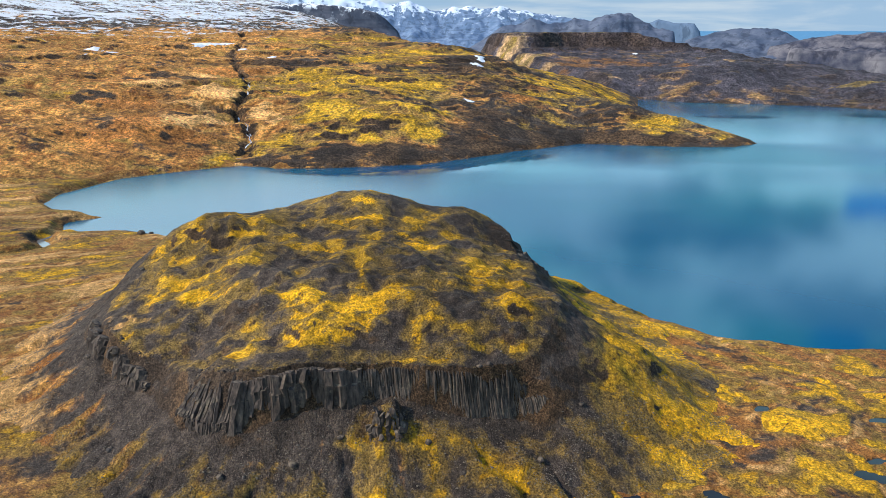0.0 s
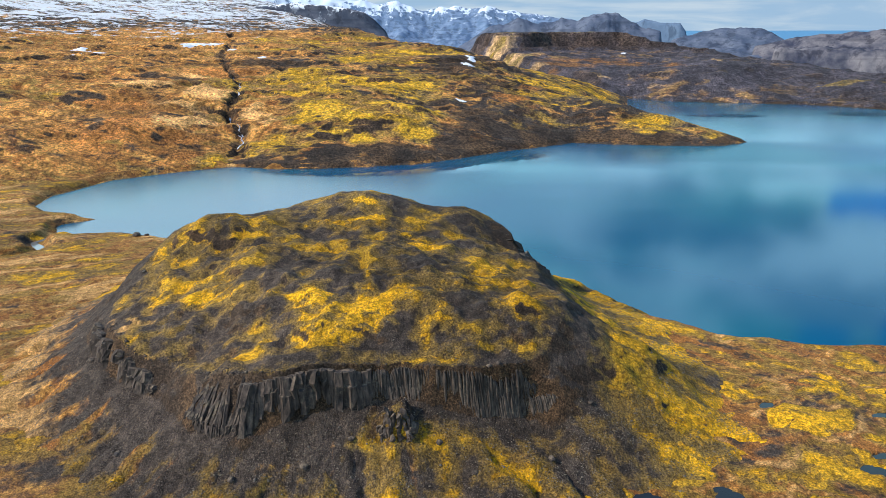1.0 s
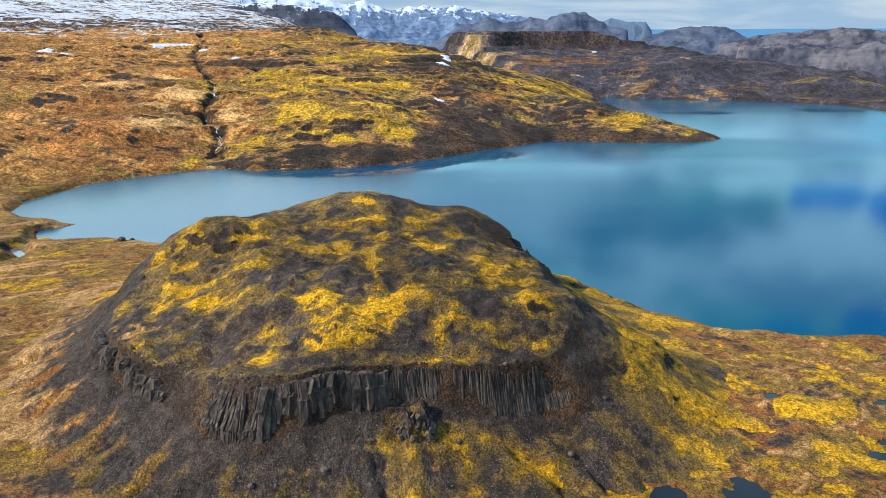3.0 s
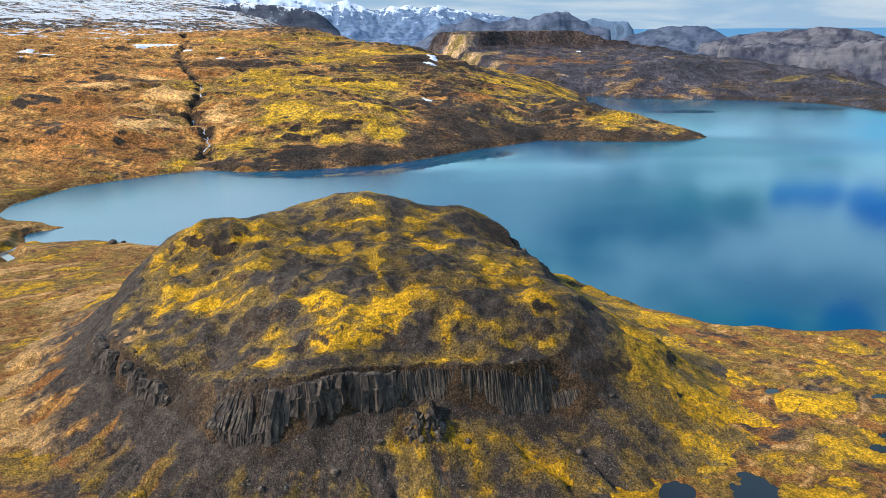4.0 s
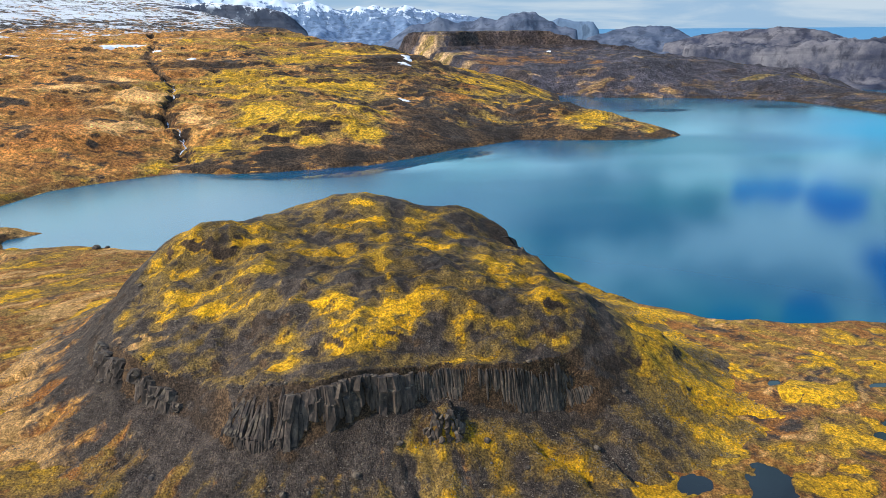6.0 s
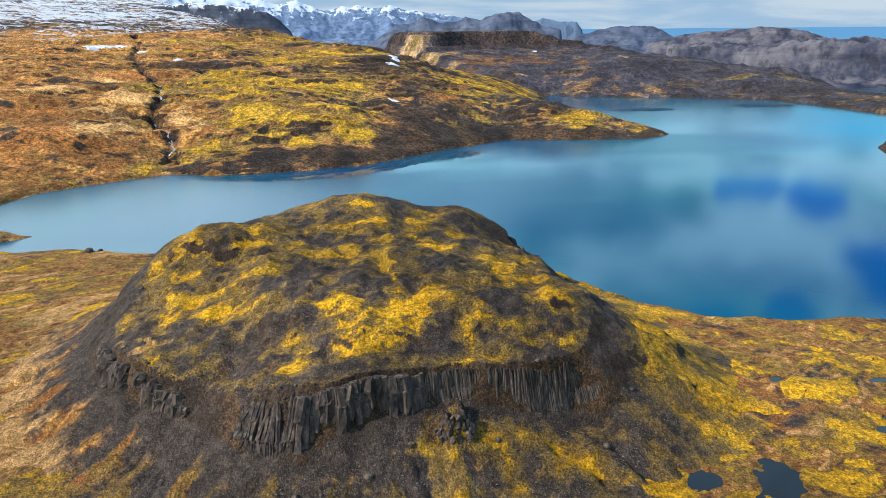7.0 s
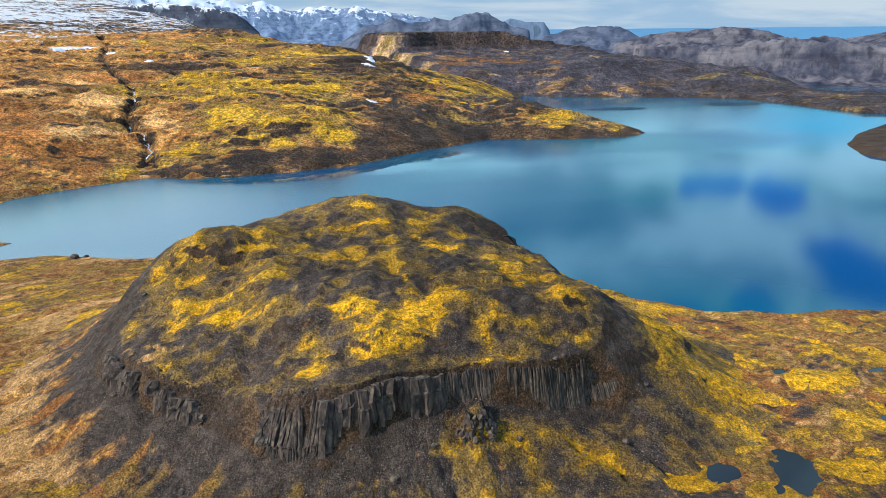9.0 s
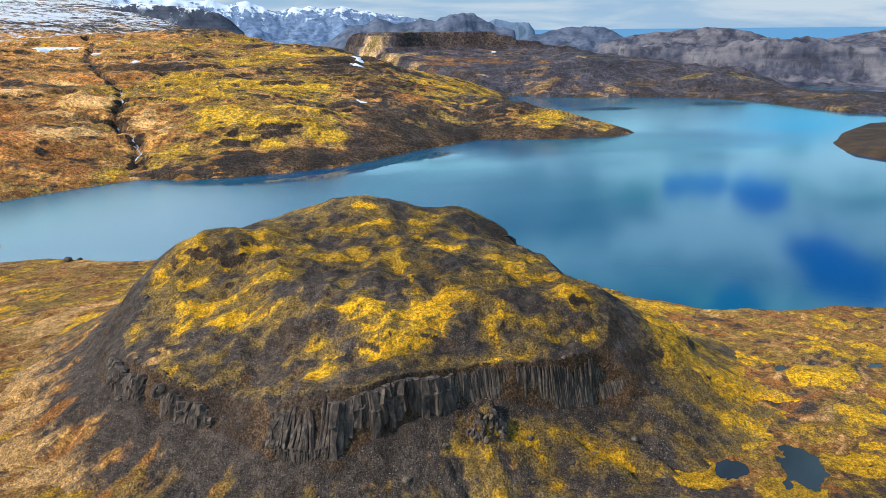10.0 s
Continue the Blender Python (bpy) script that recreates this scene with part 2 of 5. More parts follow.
WATER = water_material("lake_water", (0.001, 0.055, 0.13), (0.003, 0.095, 0.15), 0.08, 0.01, [(-100, 380, 210, 105, 0.24), (200, 530, 190, 60, 0.22), (430, 780, 330, 180, 0.15), (-62, 462, 52, 20, 0.02), (0, 476, 48, 22, 0.02), (48, 512, 42, 24, 0.02), (333, 767, 44, 15, 0.02), (492, 774, 40, 20, 0.02)])
POND = water_material("pond_water", (0.012, 0.014, 0.016), (0.02, 0.022, 0.025), 0.03, 0.01)


# ---- the shape of the land ----
# begin terrain
def hash01(ix, iy, seed):
    h = (ix.astype(np.int64) * 374761393 + iy.astype(np.int64) * 668265263 + seed * 1442695041) & 0xFFFFFFFF
    h = ((h ^ (h >> 13)) * 1274126177) & 0xFFFFFFFF
    h = h ^ (h >> 16)
    return (h & 0xFFFFFF) / float(0x1000000)


def grad_noise(x, y, seed=0):
    """Gradient noise, about -1 to 1, one feature a unit."""
    x, y = np.asarray(x, float), np.asarray(y, float)
    ix, iy = np.floor(x), np.floor(y)
    fx, fy = x - ix, y - iy
    ux, uy = fx * fx * fx * (fx * (fx * 6 - 15) + 10), fy * fy * fy * (fy * (fy * 6 - 15) + 10)

    def corner(dx, dy):
        a = hash01(ix + dx, iy + dy, seed) * 2 * math.pi
        return np.cos(a) * (fx - dx) + np.sin(a) * (fy - dy)
    low = corner(0, 0) * (1 - ux) + corner(1, 0) * ux
    high = corner(0, 1) * (1 - ux) + corner(1, 1) * ux
    return 1.5 * (low * (1 - uy) + high * uy)


def fbm(x, y, size, octaves=4, seed=0, gain=0.5):
    total, amp = 0.0, 1.0
    for o in range(octaves):
        total = total + amp * grad_noise(np.asarray(x) / size * 2 ** o, np.asarray(y) / size * 2 ** o, seed + 17 * o)
        amp *= gain
    return total


def ridged(x, y, size, octaves=4, seed=0):
    total, amp = 0.0, 1.0
    for o in range(octaves):
        total = total + amp * (1 - 2 * np.abs(grad_noise(np.asarray(x) / size * 2 ** o, np.asarray(y) / size * 2 ** o, seed + 31 * o)))
        amp *= 0.5
    return total / 2


def smooth(a, b, v):
    u = np.clip((v - a) / (b - a), 0, 1)
    return u * u * (3 - 2 * u)


def line_distance(x, y, pts, closed=False):
    best = np.full(np.shape(x), 1e18)
    ring = pts[1:] + (pts[:1] if closed else [])
    for (ax, ay), (bx, by) in zip(pts, ring):
        dx, dy = bx - ax, by - ay
        u = np.clip(((x - ax) * dx + (y - ay) * dy) / (dx * dx + dy * dy), 0, 1)
        best = np.minimum(best, (x - ax - u * dx) ** 2 + (y - ay - u * dy) ** 2)
    return np.sqrt(best)


def inside(x, y, pts):
    hit = np.zeros(np.shape(x), bool)
    for (ax, ay), (bx, by) in zip(pts, pts[1:] + pts[:1]):
        if ay != by:
            hit ^= ((ay > y) != (by > y)) & (x < (bx - ax) * (y - ay) / (by - ay) + ax)
    return hit


def offshore(x, y, pts):
    """Metres from a closed shoreline: positive on land, negative on water."""
    d = line_distance(x, y, pts, True)
    return np.where(inside(x, y, pts), -d, d)


# the lake's shoreline: west end, under the hillside, round the headland, far shore, east bay, near shore
SHORE_A = [(-205, 345), (-223, 364), (-228, 387), (-212, 432), (-181, 457), (-145, 478), (-118, 468), (-89, 466), (-51, 474), (-12, 484), (25, 511), (60, 541), (77, 549), (118, 577), (180, 563), (239, 558), (270, 577)]
SHORE_B = [(266, 600), (245, 660), (232, 740), (245, 860), (280, 985), (300, 960), (312, 932), (356, 920), (415, 903), (465, 890), (505, 872), (548, 828), (566, 735), (572, 650), (602, 626), (760, 606), (760, 566), (640, 552)]
SHORE_C = [(527, 556), (501, 554), (449, 520), (397, 475), (374, 435), (376, 403), (430, 350), (440, 230), (330, 150), (220, 158), (148, 176), (127, 183), (106, 185), (86, 191), (68, 207), (58, 219), (44, 240), (24, 262), (-5, 280), (-45, 288), (-85, 292), (-112, 293), (-135, 301), (-152, 305), (-168, 304), (-184, 313), (-190, 326), (-178, 336), (-190, 341)]
LAKE = SHORE_A + SHORE_B + SHORE_C
RIVER = [(-188, 322), (-182, 308), (-182, 300), (-185, 294), (-175, 283), (-177, 273), (-190, 262), (-230, 250)]
GORGE = [(-145, 474), (-147, 480), (-147, 497), (-152, 527), (-157, 540), (-171, 566), (-176, 578), (-176, 596), (-176, 619), (-184, 647), (-205, 702), (-223, 746), (-248, 827), (-267, 918), (-289, 1016), (-330, 1150)]
RAVINE = [(-174, 572), (-180, 570), (-190, 573), (-198, 577)]
GORGE = [(ax + (bx - ax) * k / 4 + (0 if k == 0 else 3.5 * math.sin(2.7 * k + 1.3 * ay)), ay + (by - ay) * k / 4) for (ax, ay), (bx, by) in zip(GORGE, GORGE[1:]) for k in range(4)]
VALLEY = [(283, 985), (150, 1150), (40, 1400), (0, 1800), (-60, 2400), (-120, 3300)]
PONDS = [(36.8, 107.4, 4.4, 3.0, 0.3), (51.2, 104.2, 8.6, 4.2, 0.9), (77, 142.5, 2.6, 1.1, 0.3), (88, 116.0, 4.2, 1.6, -0.3), (103, 137.5, 2.5, 1.3, 0.1), (92, 121.5, 2.2, 1.0, 0.2)]   # x, y, half sizes, turn


def pond_field(x, y, pond):
    px, py, a, b, turn = pond
    u, v = (x - px) * math.cos(turn) + (y - py) * math.sin(turn), -(x - px) * math.sin(turn) + (y - py) * math.cos(turn)
    return np.hypot(u / a, v / b) + 0.38 * fbm(x, y, 4.5, 3, 71)


POND_LEVEL = 5.4


def ground_height(x, y):
    d = offshore(x, y, LAKE) + 2.2 * fbm(x, y, 22, 4, 5) * smooth(60, 0, np.abs(x) * 0.15)
    z = np.where(d > 0, 3.6 * smooth(-1, 6, d) + 1.6 * smooth(5, 70, d), -0.25 + np.maximum(-9, d * 0.25))
    on = smooth(0, 12, d)
    z = z + on * (0.9 * fbm(x, y, 34, 4, 11) + 0.35 * fbm(x, y, 7, 3, 12) + 0.3 * ridged((x - y) * 0.3, (x + y) * 0.7, 6, 3, 13) * smooth(20, 60, x) + 0.45 * ridged((x * 0.9 + y * 0.43) * 0.25, y * 0.9 - x * 0.43, 8, 3, 14) * smooth(-70, -110, x))
    # hummocks of the bog
    bog = smooth(30, 50, x) * smooth(225, 195, y)
    z = z + on * bog * (0.55 * np.abs(fbm(x, y, 11, 3, 21)) + 0.9 * np.exp(-(((x - 84) / 11) ** 2 + ((y - 132) / 9) ** 2)))
    for pond in PONDS:
        z = z + (np.clip(z, POND_LEVEL - 0.05, POND_LEVEL + 0.25) - z) * smooth(2.2, 1.5, pond_field(x, y, pond)) - 0.9 * smooth(1.15, 0.75, pond_field(x, y, pond))
    r = line_distance(x, y, RIVER)
    z = np.where(r < 9, z + (np.minimum(z, 1.2) - z) * smooth(7, 2.5, r) - 0.8 * smooth(2.6, 1.4, r), z)
    # land beyond the far shore, falling to the fjord in the east
    out = x * 0.67 + y * 0.743
    z = z + 10 * smooth(20, 160, d) * smooth(600, 800, y) * smooth(1300, 1000, out)
    z = z + 15 * np.exp(-(((x - 650) / 75) ** 2 + ((y - 985) / 60) ** 2)) + 13 * np.exp(-(((x - 592) / 55) ** 2 + ((y - 930) / 42) ** 2)) + 4 * smooth(20, 100, d) * smooth(550, 700, y) * fbm(x, y, 90, 4, 33)
    z = z - 9 * smooth(615, 700, x) * smooth(20, 60, d) * smooth(600, 680, y)
    z = z - 72 * smooth(1110, 1420, out) * smooth(540, 760, x)
    far = np.hypot(x, y)
    return z + smooth(900, 2500, far) * 8 * fbm(x, y, 500, 3, 31)


KNOLL_C = (-28.0, 172.0)
KNOLL_A = [-180, -157.5, -135, -112.5, -101, -90, -78, -67.5, -56, -45, -34, -22.5, 0, 22.5, 45, 67.5, 90, 112.5, 135, 157.5, 180]
RIM_R = [60, 59, 49.5, 48, 49, 46.4, 45.4, 46.4, 54.8, 61.5, 61, 62, 53, 57, 66, 58, 60, 62, 60, 58, 60]
RIM_Z = [25, 22, 21, 23.5, 25.5, 26, 25, 24.5, 24.5, 23.5, 25.5, 28, 28, 27, 29, 31, 33, 33, 33, 32, 25]
FOOT_R = [69, 62, 54, 57, 52, 48, 47, 48, 56.5, 63.8, 76, 80, 73, 69, 72, 74, 78, 78, 76, 72, 69]
FOOT_Z = [17, 15.5, 14.5, 12.5, 15, 16.5, 18, 17.5, 14, 12.5, 12, 14, 16, 16, 14, 17, 18, 18, 19, 20, 17]
BASE_R = [98, 88, 76, 74, 72, 70, 70, 74, 86, 94, 104, 110, 96, 95, 94, 98, 104, 106, 110, 104, 98]
KNOLL_DEG = np.arange(-180, 181, 1.0)


def round_table(values):
    """The values at KNOLL_A, as a smooth table for each degree round the knoll."""
    t = np.interp(KNOLL_DEG, KNOLL_A, values)[:-1]
    out = np.zeros(360)
    for k in range(-10, 11):
        out += np.roll(t, k) * math.exp(-(k / 4.0) ** 2)
    out /= sum(math.exp(-(k / 4.0) ** 2) for k in range(-10, 11))
    return np.append(out, out[0])


RIM_T, RIMZ_T, FOOT_T, FOOTZ_T, BASE_T = (round_table(v) for v in (RIM_R, RIM_Z, FOOT_R, FOOT_Z, BASE_R))


def knoll_polar(x, y):
    """Distance from the knoll's middle and bearing, along wavering lines, with the rim, cliff foot and base there."""
    wx = x + 1.1 * fbm(x, y, 13, 2, 41) + 0.5 * fbm(x, y, 3.5, 2, 42)
    wy = y + 1.1 * fbm(x, y, 13, 2, 43) + 0.5 * fbm(x, y, 3.5, 2, 44)
    dx, dy = wx - KNOLL_C[0], wy - KNOLL_C[1]
    r, a = np.hypot(dx, dy) + 1e-6, np.degrees(np.arctan2(dy, dx))
    return r, a, np.interp(a, KNOLL_DEG, RIM_T), np.interp(a, KNOLL_DEG, FOOT_T), np.interp(a, KNOLL_DEG, BASE_T)


def knoll_height(x, y):
    r, a, rr, fr, br = knoll_polar(x, y)
    rz, fz = np.interp(a, KNOLL_DEG, RIMZ_T), np.interp(a, KNOLL_DEG, FOOTZ_T)
    s = r / rr
    cliff = smooth(-122, -112, a) * smooth(-42, -48, a) + 0.8 * smooth(28, 38, a) * smooth(58, 48, a) + 0.6 * smooth(-166, -160, a) * smooth(-138, -146, a)
    mid = 33.6 + 0.02 * (y - 170) - 0.025 * np.maximum(x + 15, 0) - 2.6 * smooth(-45, -75, x)
    top = rz + (mid - rz) * (1 - smooth(0.3, 1.0, s) ** 1.4)
    u = np.clip((r - rr) / (fr - rr), 0, 1)
    face = rz + (fz - rz) * (cliff * (u ** 0.75) + (1 - cliff) * (0.65 * u + 0.35 * u * u))
    v = np.clip((r - fr) / (br - fr), 0, 1.6)
    talus = fz + (4.5 - fz) * (1 - np.abs(1 - np.minimum(v, 1)) ** 1.4) - 14 * np.maximum(v - 1, 0)
    z = np.where(r < rr, top, np.where(r < fr, face, talus))
    # one even slope on the east side
    even = smooth(-47, -38, a) * smooth(80, 60, a) * (1 - cliff)
    ease = rz + (4.5 - rz) * (1 - (1 - np.clip((r - rr) / (br - rr), 0, 1)) ** 1.75) - 14 * np.maximum(v - 1, 0)
    z = np.where(r < rr, z, z + (ease - z) * even)
    # the edge rounds off where there is no cliff
    z = z - 1.1 * (1 - cliff) * np.exp(-((r - rr) / 4.5) ** 2)
    # the summit at the back, stepping down to the east
    z = z + 8.6 * np.exp(-(((x + 26) / 25) ** 2 + ((y - 215) / 14) ** 2)) + 2.6 * np.exp(-(((x - 6) / 16) ** 2 + ((y - 219) / 11) ** 2)) + 7.0 * np.exp(-(((x + 68) / 19) ** 2 + ((y - 196) / 12) ** 2)) + 5.0 * np.exp(-(((x - 16) / 10) ** 2 + ((y - 143) / 8) ** 2)) + 2.6 * np.exp(-(((x + 3) / 13) ** 2 + ((y - 144) / 9) ** 2)) + 2.4 * np.exp(-(((x + 18) / 9) ** 2 + ((y - 174) / 9) ** 2)) + 3.4 * np.exp(-(((x - 49) / 13) ** 2 + ((y - 153) / 12) ** 2)) - 1.5 * np.exp(-(((x + 42) / 8) ** 2 + ((y - 142) / 8) ** 2))
    rough = (0.5 + 0.5 * smooth(1.0, 0.9, s)) * (1 - 0.55 * smooth(190, 212, y))
    z = z + rough * (1.5 * fbm(x, y, 17, 3, 51) + 0.9 * fbm(x, y, 6, 2, 52) + 1.05 * ridged(x * 0.7 - 0.2 * y, y, 6.0, 3, 53) - 0.3)
    # the dark step at the back, above the lake
    z = z + 1.8 * np.exp(-(((x - 8) / 8) ** 2 + ((y - 216) / 7) ** 2)) - 2.6 * np.exp(-(((x - 21) / 7) ** 2 + ((y - 203) / 7) ** 2))
    # gullies and low ribs that run down the talus
    down = smooth(1.03, 1.3, r / fr)
    z = z - down * (2.0 * smooth(0, 0.9, fbm(np.radians(a) * 60, r * 0.12, 5, 3, 57)) - 0.9 * fbm(np.radians(a) * 60, r * 0.2, 11, 3, 59) - 0.6 * ridged(np.radians(a) * 60, r * 0.35, 6.5, 3, 60) + 0.2)
    # the small crag below the cliff
    z = z + 3.0 * smooth(1.0, 0.35, np.hypot((x + 12) / 4.6, (y - 121.8) / 3.6) + 0.25 * fbm(x, y, 3, 2, 58)) * smooth(117.5, 119.5, y)
    return z


def beyond_valley(x, y):
    """True east of the valley between the hillside and the table hill."""
    return inside(x, y, [(283, 985), (150, 1150), (40, 1400), (0, 1800), (-60, 2400), (-120, 3300), (-200, 4900), (5000, 4900), (5000, 400), (283, 700)])


def head_height(x, y):
    d = offshore(x, y, LAKE)
    dv = line_distance(x, y, VALLEY)
    dd = d + 7 * fbm(x, y, 60, 3, 61) * smooth(5, 60, d)
    z = np.interp(dd, [-30, 0, 4, 20, 45, 75, 115, 160, 240, 330, 420, 600, 900, 1300, 1800, 2600], [-6, 0, 3.0, 8, 15, 25, 31, 40, 54, 63, 71, 82, 100, 136, 196, 225])
    side = np.where(beyond_valley(x, y), -1, 1)
    z = z + 13 * np.exp(-(((x - 50) / 75) ** 2 + ((y - 865) / 80) ** 2)) + 5 * np.exp(-(((x + 18) / 50) ** 2 + ((y - 565) / 28) ** 2))
    z = z + 11 * np.exp(-(((x - 5) / 90) ** 2 + ((y - 1010) / 80) ** 2)) + 25 * np.exp(-(((x + 130) / 150) ** 2 + ((y - 1220) / 150) ** 2))
    cap = 14 + 0.34 * dv * side
    z = np.minimum(z, cap) - 3 * smooth(20, 0, np.abs(z - cap))
    # fall towards the west end of the lake and the plain
    z = z * (1 - 0.75 * smooth(470, 380, y) * smooth(-100, -200, x))
    up_ = smooth(5, 60, d)
    z = z + up_ * (4.0 * fbm(x, y, 95, 4, 63) + 3.2 * ridged(x * 0.55 + 0.25 * y, y, 42, 4, 64) - 2.0 + 3.0 * ridged(x * 0.6 + 0.35 * y, y, 19, 3, 65))
    step = 7.0
    terr = np.floor(z / step) * step + step * smooth(0.25, 0.75, z / step - np.floor(z / step))
    z = z + (terr - z) * 0.55 * smooth(25, 50, z) * smooth(-0.4, 0.3, fbm(x, y, 130, 2, 68)) + 0.55 * up_ * fbm(x * 0.7, y, 6, 2, 66)
    g = line_distance(x, y, GORGE) + 2.0 * fbm(x, y, 9, 2, 69)
    z = z - smooth(3, 25, d) * (0.35 + 0.65 * smooth(-0.25, 0.35, fbm(x, y, 34, 2, 78))) * (8.5 - 3 * smooth(640, 860, y)) * np.exp(-(np.maximum(g, 0) / (2.4 + 1.2 * smooth(640, 520, y) + 1.0 * fbm(x, y, 38, 2, 77))) ** 2)
    # side ravine
    g2 = line_distance(x, y, RAVINE) + 2.0 * fbm(x, y, 12, 2, 70)
    return z - 6 * np.exp(-(np.maximum(g2, 0) / 3.5) ** 2)


def mesa_height(x, y):
    d = offshore(x, y, LAKE)
    dv = line_distance(x, y, VALLEY)
    wob = 8 * fbm(x, y, 120, 4, 81) + 5 * fbm(x, y, 30, 3, 82)
    de = d + wob * smooth(40, 120, d) + 50 * smooth(260, 170, x) * smooth(1150, 1300, y)
    side = np.where(beyond_valley(x, y), 1, -1)
    z = np.interp(de, [-40, 0, 6, 40, 80, 200, 330, 380, 386, 402, 620, 1200], [-6, 0, 3, 15, 27, 40, 52, 63, 69, 87, 91, 92])
    z = np.minimum(z, np.interp(side * dv + 0.6 * wob, [-60, 0, 20, 42, 46, 54, 130], [-20, 16, 32, 60, 66, 83, 92]))
    z = z * (1 - 0.5 * smooth(420, 520, x) * smooth(170, 60, d)) + 6 * np.exp(-(((x - 290) / 60) ** 2 + ((y - 1035) / 40) ** 2))
    z = z + 9 * np.exp(-(((x - 420) / 90) ** 2 + ((y - 1065) / 60) ** 2))
    cap = np.interp(x + 0.25 * (y - 1150), [100, 420, 530, 560, 600, 640, 680, 720, 800], [97, 95, 62, 52, 38, 20, 6, -4, -14]) + 0.6 * wob * smooth(300, 500, x)
    z = np.minimum(z, cap) - 4 * smooth(24, 0, np.abs(z - cap)) * smooth(330, 450, x)
    up_ = smooth(5, 80, d)
    z = z + up_ * (5.0 * ridged(x, y, 80, 4, 83) + 1.2 * fbm(x, y, 16, 3, 84) - 1.0)
    step = 9.0
    terr = np.floor(z / step) * step + step * smooth(0.3, 0.7, z / step - np.floor(z / step))
    z = z + (terr - z) * 0.6 * smooth(45, 62, z)
    z = z * (1 - smooth(500, 560, x) * smooth(960, 890, y))
    z = z * smooth(1530, 1400, y - 0.12 * x)
    return z - 8 * smooth(1650, 1750, y) - 30 * smooth(730, 820, x)
# end terrain


def spread(a, b, lo, hi, step, grow, most):
    """Grid lines from lo to hi, step apart between a and b and wider and wider outside."""
    mid = list(np.arange(a, b + step / 2, step))
    out, s, v = [], step, mid[-1]
    while v < hi:
        s = min(s * grow, most)
        v += s
        out.append(v)
    low, s, v = [], step, mid[0]
    while v > lo:
        s = min(s * grow, most)
        v -= s
        low.append(v)
    return np.array(low[::-1] + mid + out)


SHEETS = {}          # heights and covers, shared by the parts of one sheet of land


def grid_object(name, xs, ys, height, cover, material, keep=None, parent=None, cells=None):
    """A sheet of land over the grid lines xs, ys."""
    gx, gy = np.meshgrid(xs, ys)
    key = (height, xs.tobytes(), ys.tobytes())
    if key not in SHEETS:
        z = height(gx, gy)
        zy, zx = np.gradient(z, ys, xs)
        SHEETS[key] = z, cover(gx, gy, z, np.hypot(zx, zy), zx, zy)
    z, tint = SHEETS[key]
    ok = np.ones(z.shape, bool) if keep is None else keep(gx, gy, z)
    quad = ok[:-1, :-1] | ok[1:, :-1] | ok[:-1, 1:] | ok[1:, 1:]
    if cells is not None:
        quad &= cells((gx[:-1, :-1] + gx[1:, 1:]) / 2, (gy[:-1, :-1] + gy[1:, 1:]) / 2)
    n_y, n_x = z.shape
    idx = np.arange(n_y * n_x).reshape(n_y, n_x)
    faces = np.stack([idx[:-1, :-1][quad], idx[:-1, 1:][quad], idx[1:, 1:][quad], idx[1:, :-1][quad]], 1)
    used = np.unique(faces)
    remap = np.zeros(n_y * n_x, np.int64)
    remap[used] = np.arange(len(used))
    co = np.stack([gx.ravel()[used], gy.ravel()[used], z.ravel()[used]], 1)
    me = bpy.data.meshes.new(name)
    faces = remap[faces]
    me.vertices.add(len(co))
    me.vertices.foreach_set("co", co.astype(np.float32).ravel())
    me.loops.add(faces.size)
    me.loops.foreach_set("vertex_index", faces.ravel().astype(np.int32))
    me.polygons.add(len(faces))
    me.polygons.foreach_set("loop_start", np.arange(0, faces.size, 4, dtype=np.int32))
    me.polygons.foreach_set("loop_total", np.full(len(faces), 4, dtype=np.int32))
    me.update(calc_edges=True)
    me.polygons.foreach_set("use_smooth", np.ones(len(faces), bool))
    lay = me.attributes.new("cover", "FLOAT_COLOR", "POINT")
    lay.data.foreach_set("color", np.clip(np.stack([c.ravel()[used] for c in tint[:4]], 1), -1, 2).astype(np.float32).ravel())
    if len(tint) > 4:
        lay = me.attributes.new("earth", "FLOAT_COLOR", "POINT")
        flat_ = np.zeros((len(used), 4), np.float32)
        flat_[:, 0], flat_[:, 1] = np.clip(tint[4].ravel()[used], -1, 2), np.clip(tint[5].ravel()[used], -1, 2)
        lay.data.foreach_set("color", flat_.ravel())
    me.materials.append(material)
    ob = new(name, me)
    ob.parent = parent
    return ob


def blobs(x, y, rows):
    """Soft patches: x, y, half sizes, strength."""
    v = np.zeros(np.shape(x))
    for px, py, a, b, s in rows:
        v = np.maximum(v, s * np.exp(-(((x - px) / a) ** 2 + ((y - py) / b) ** 2)))
    return v


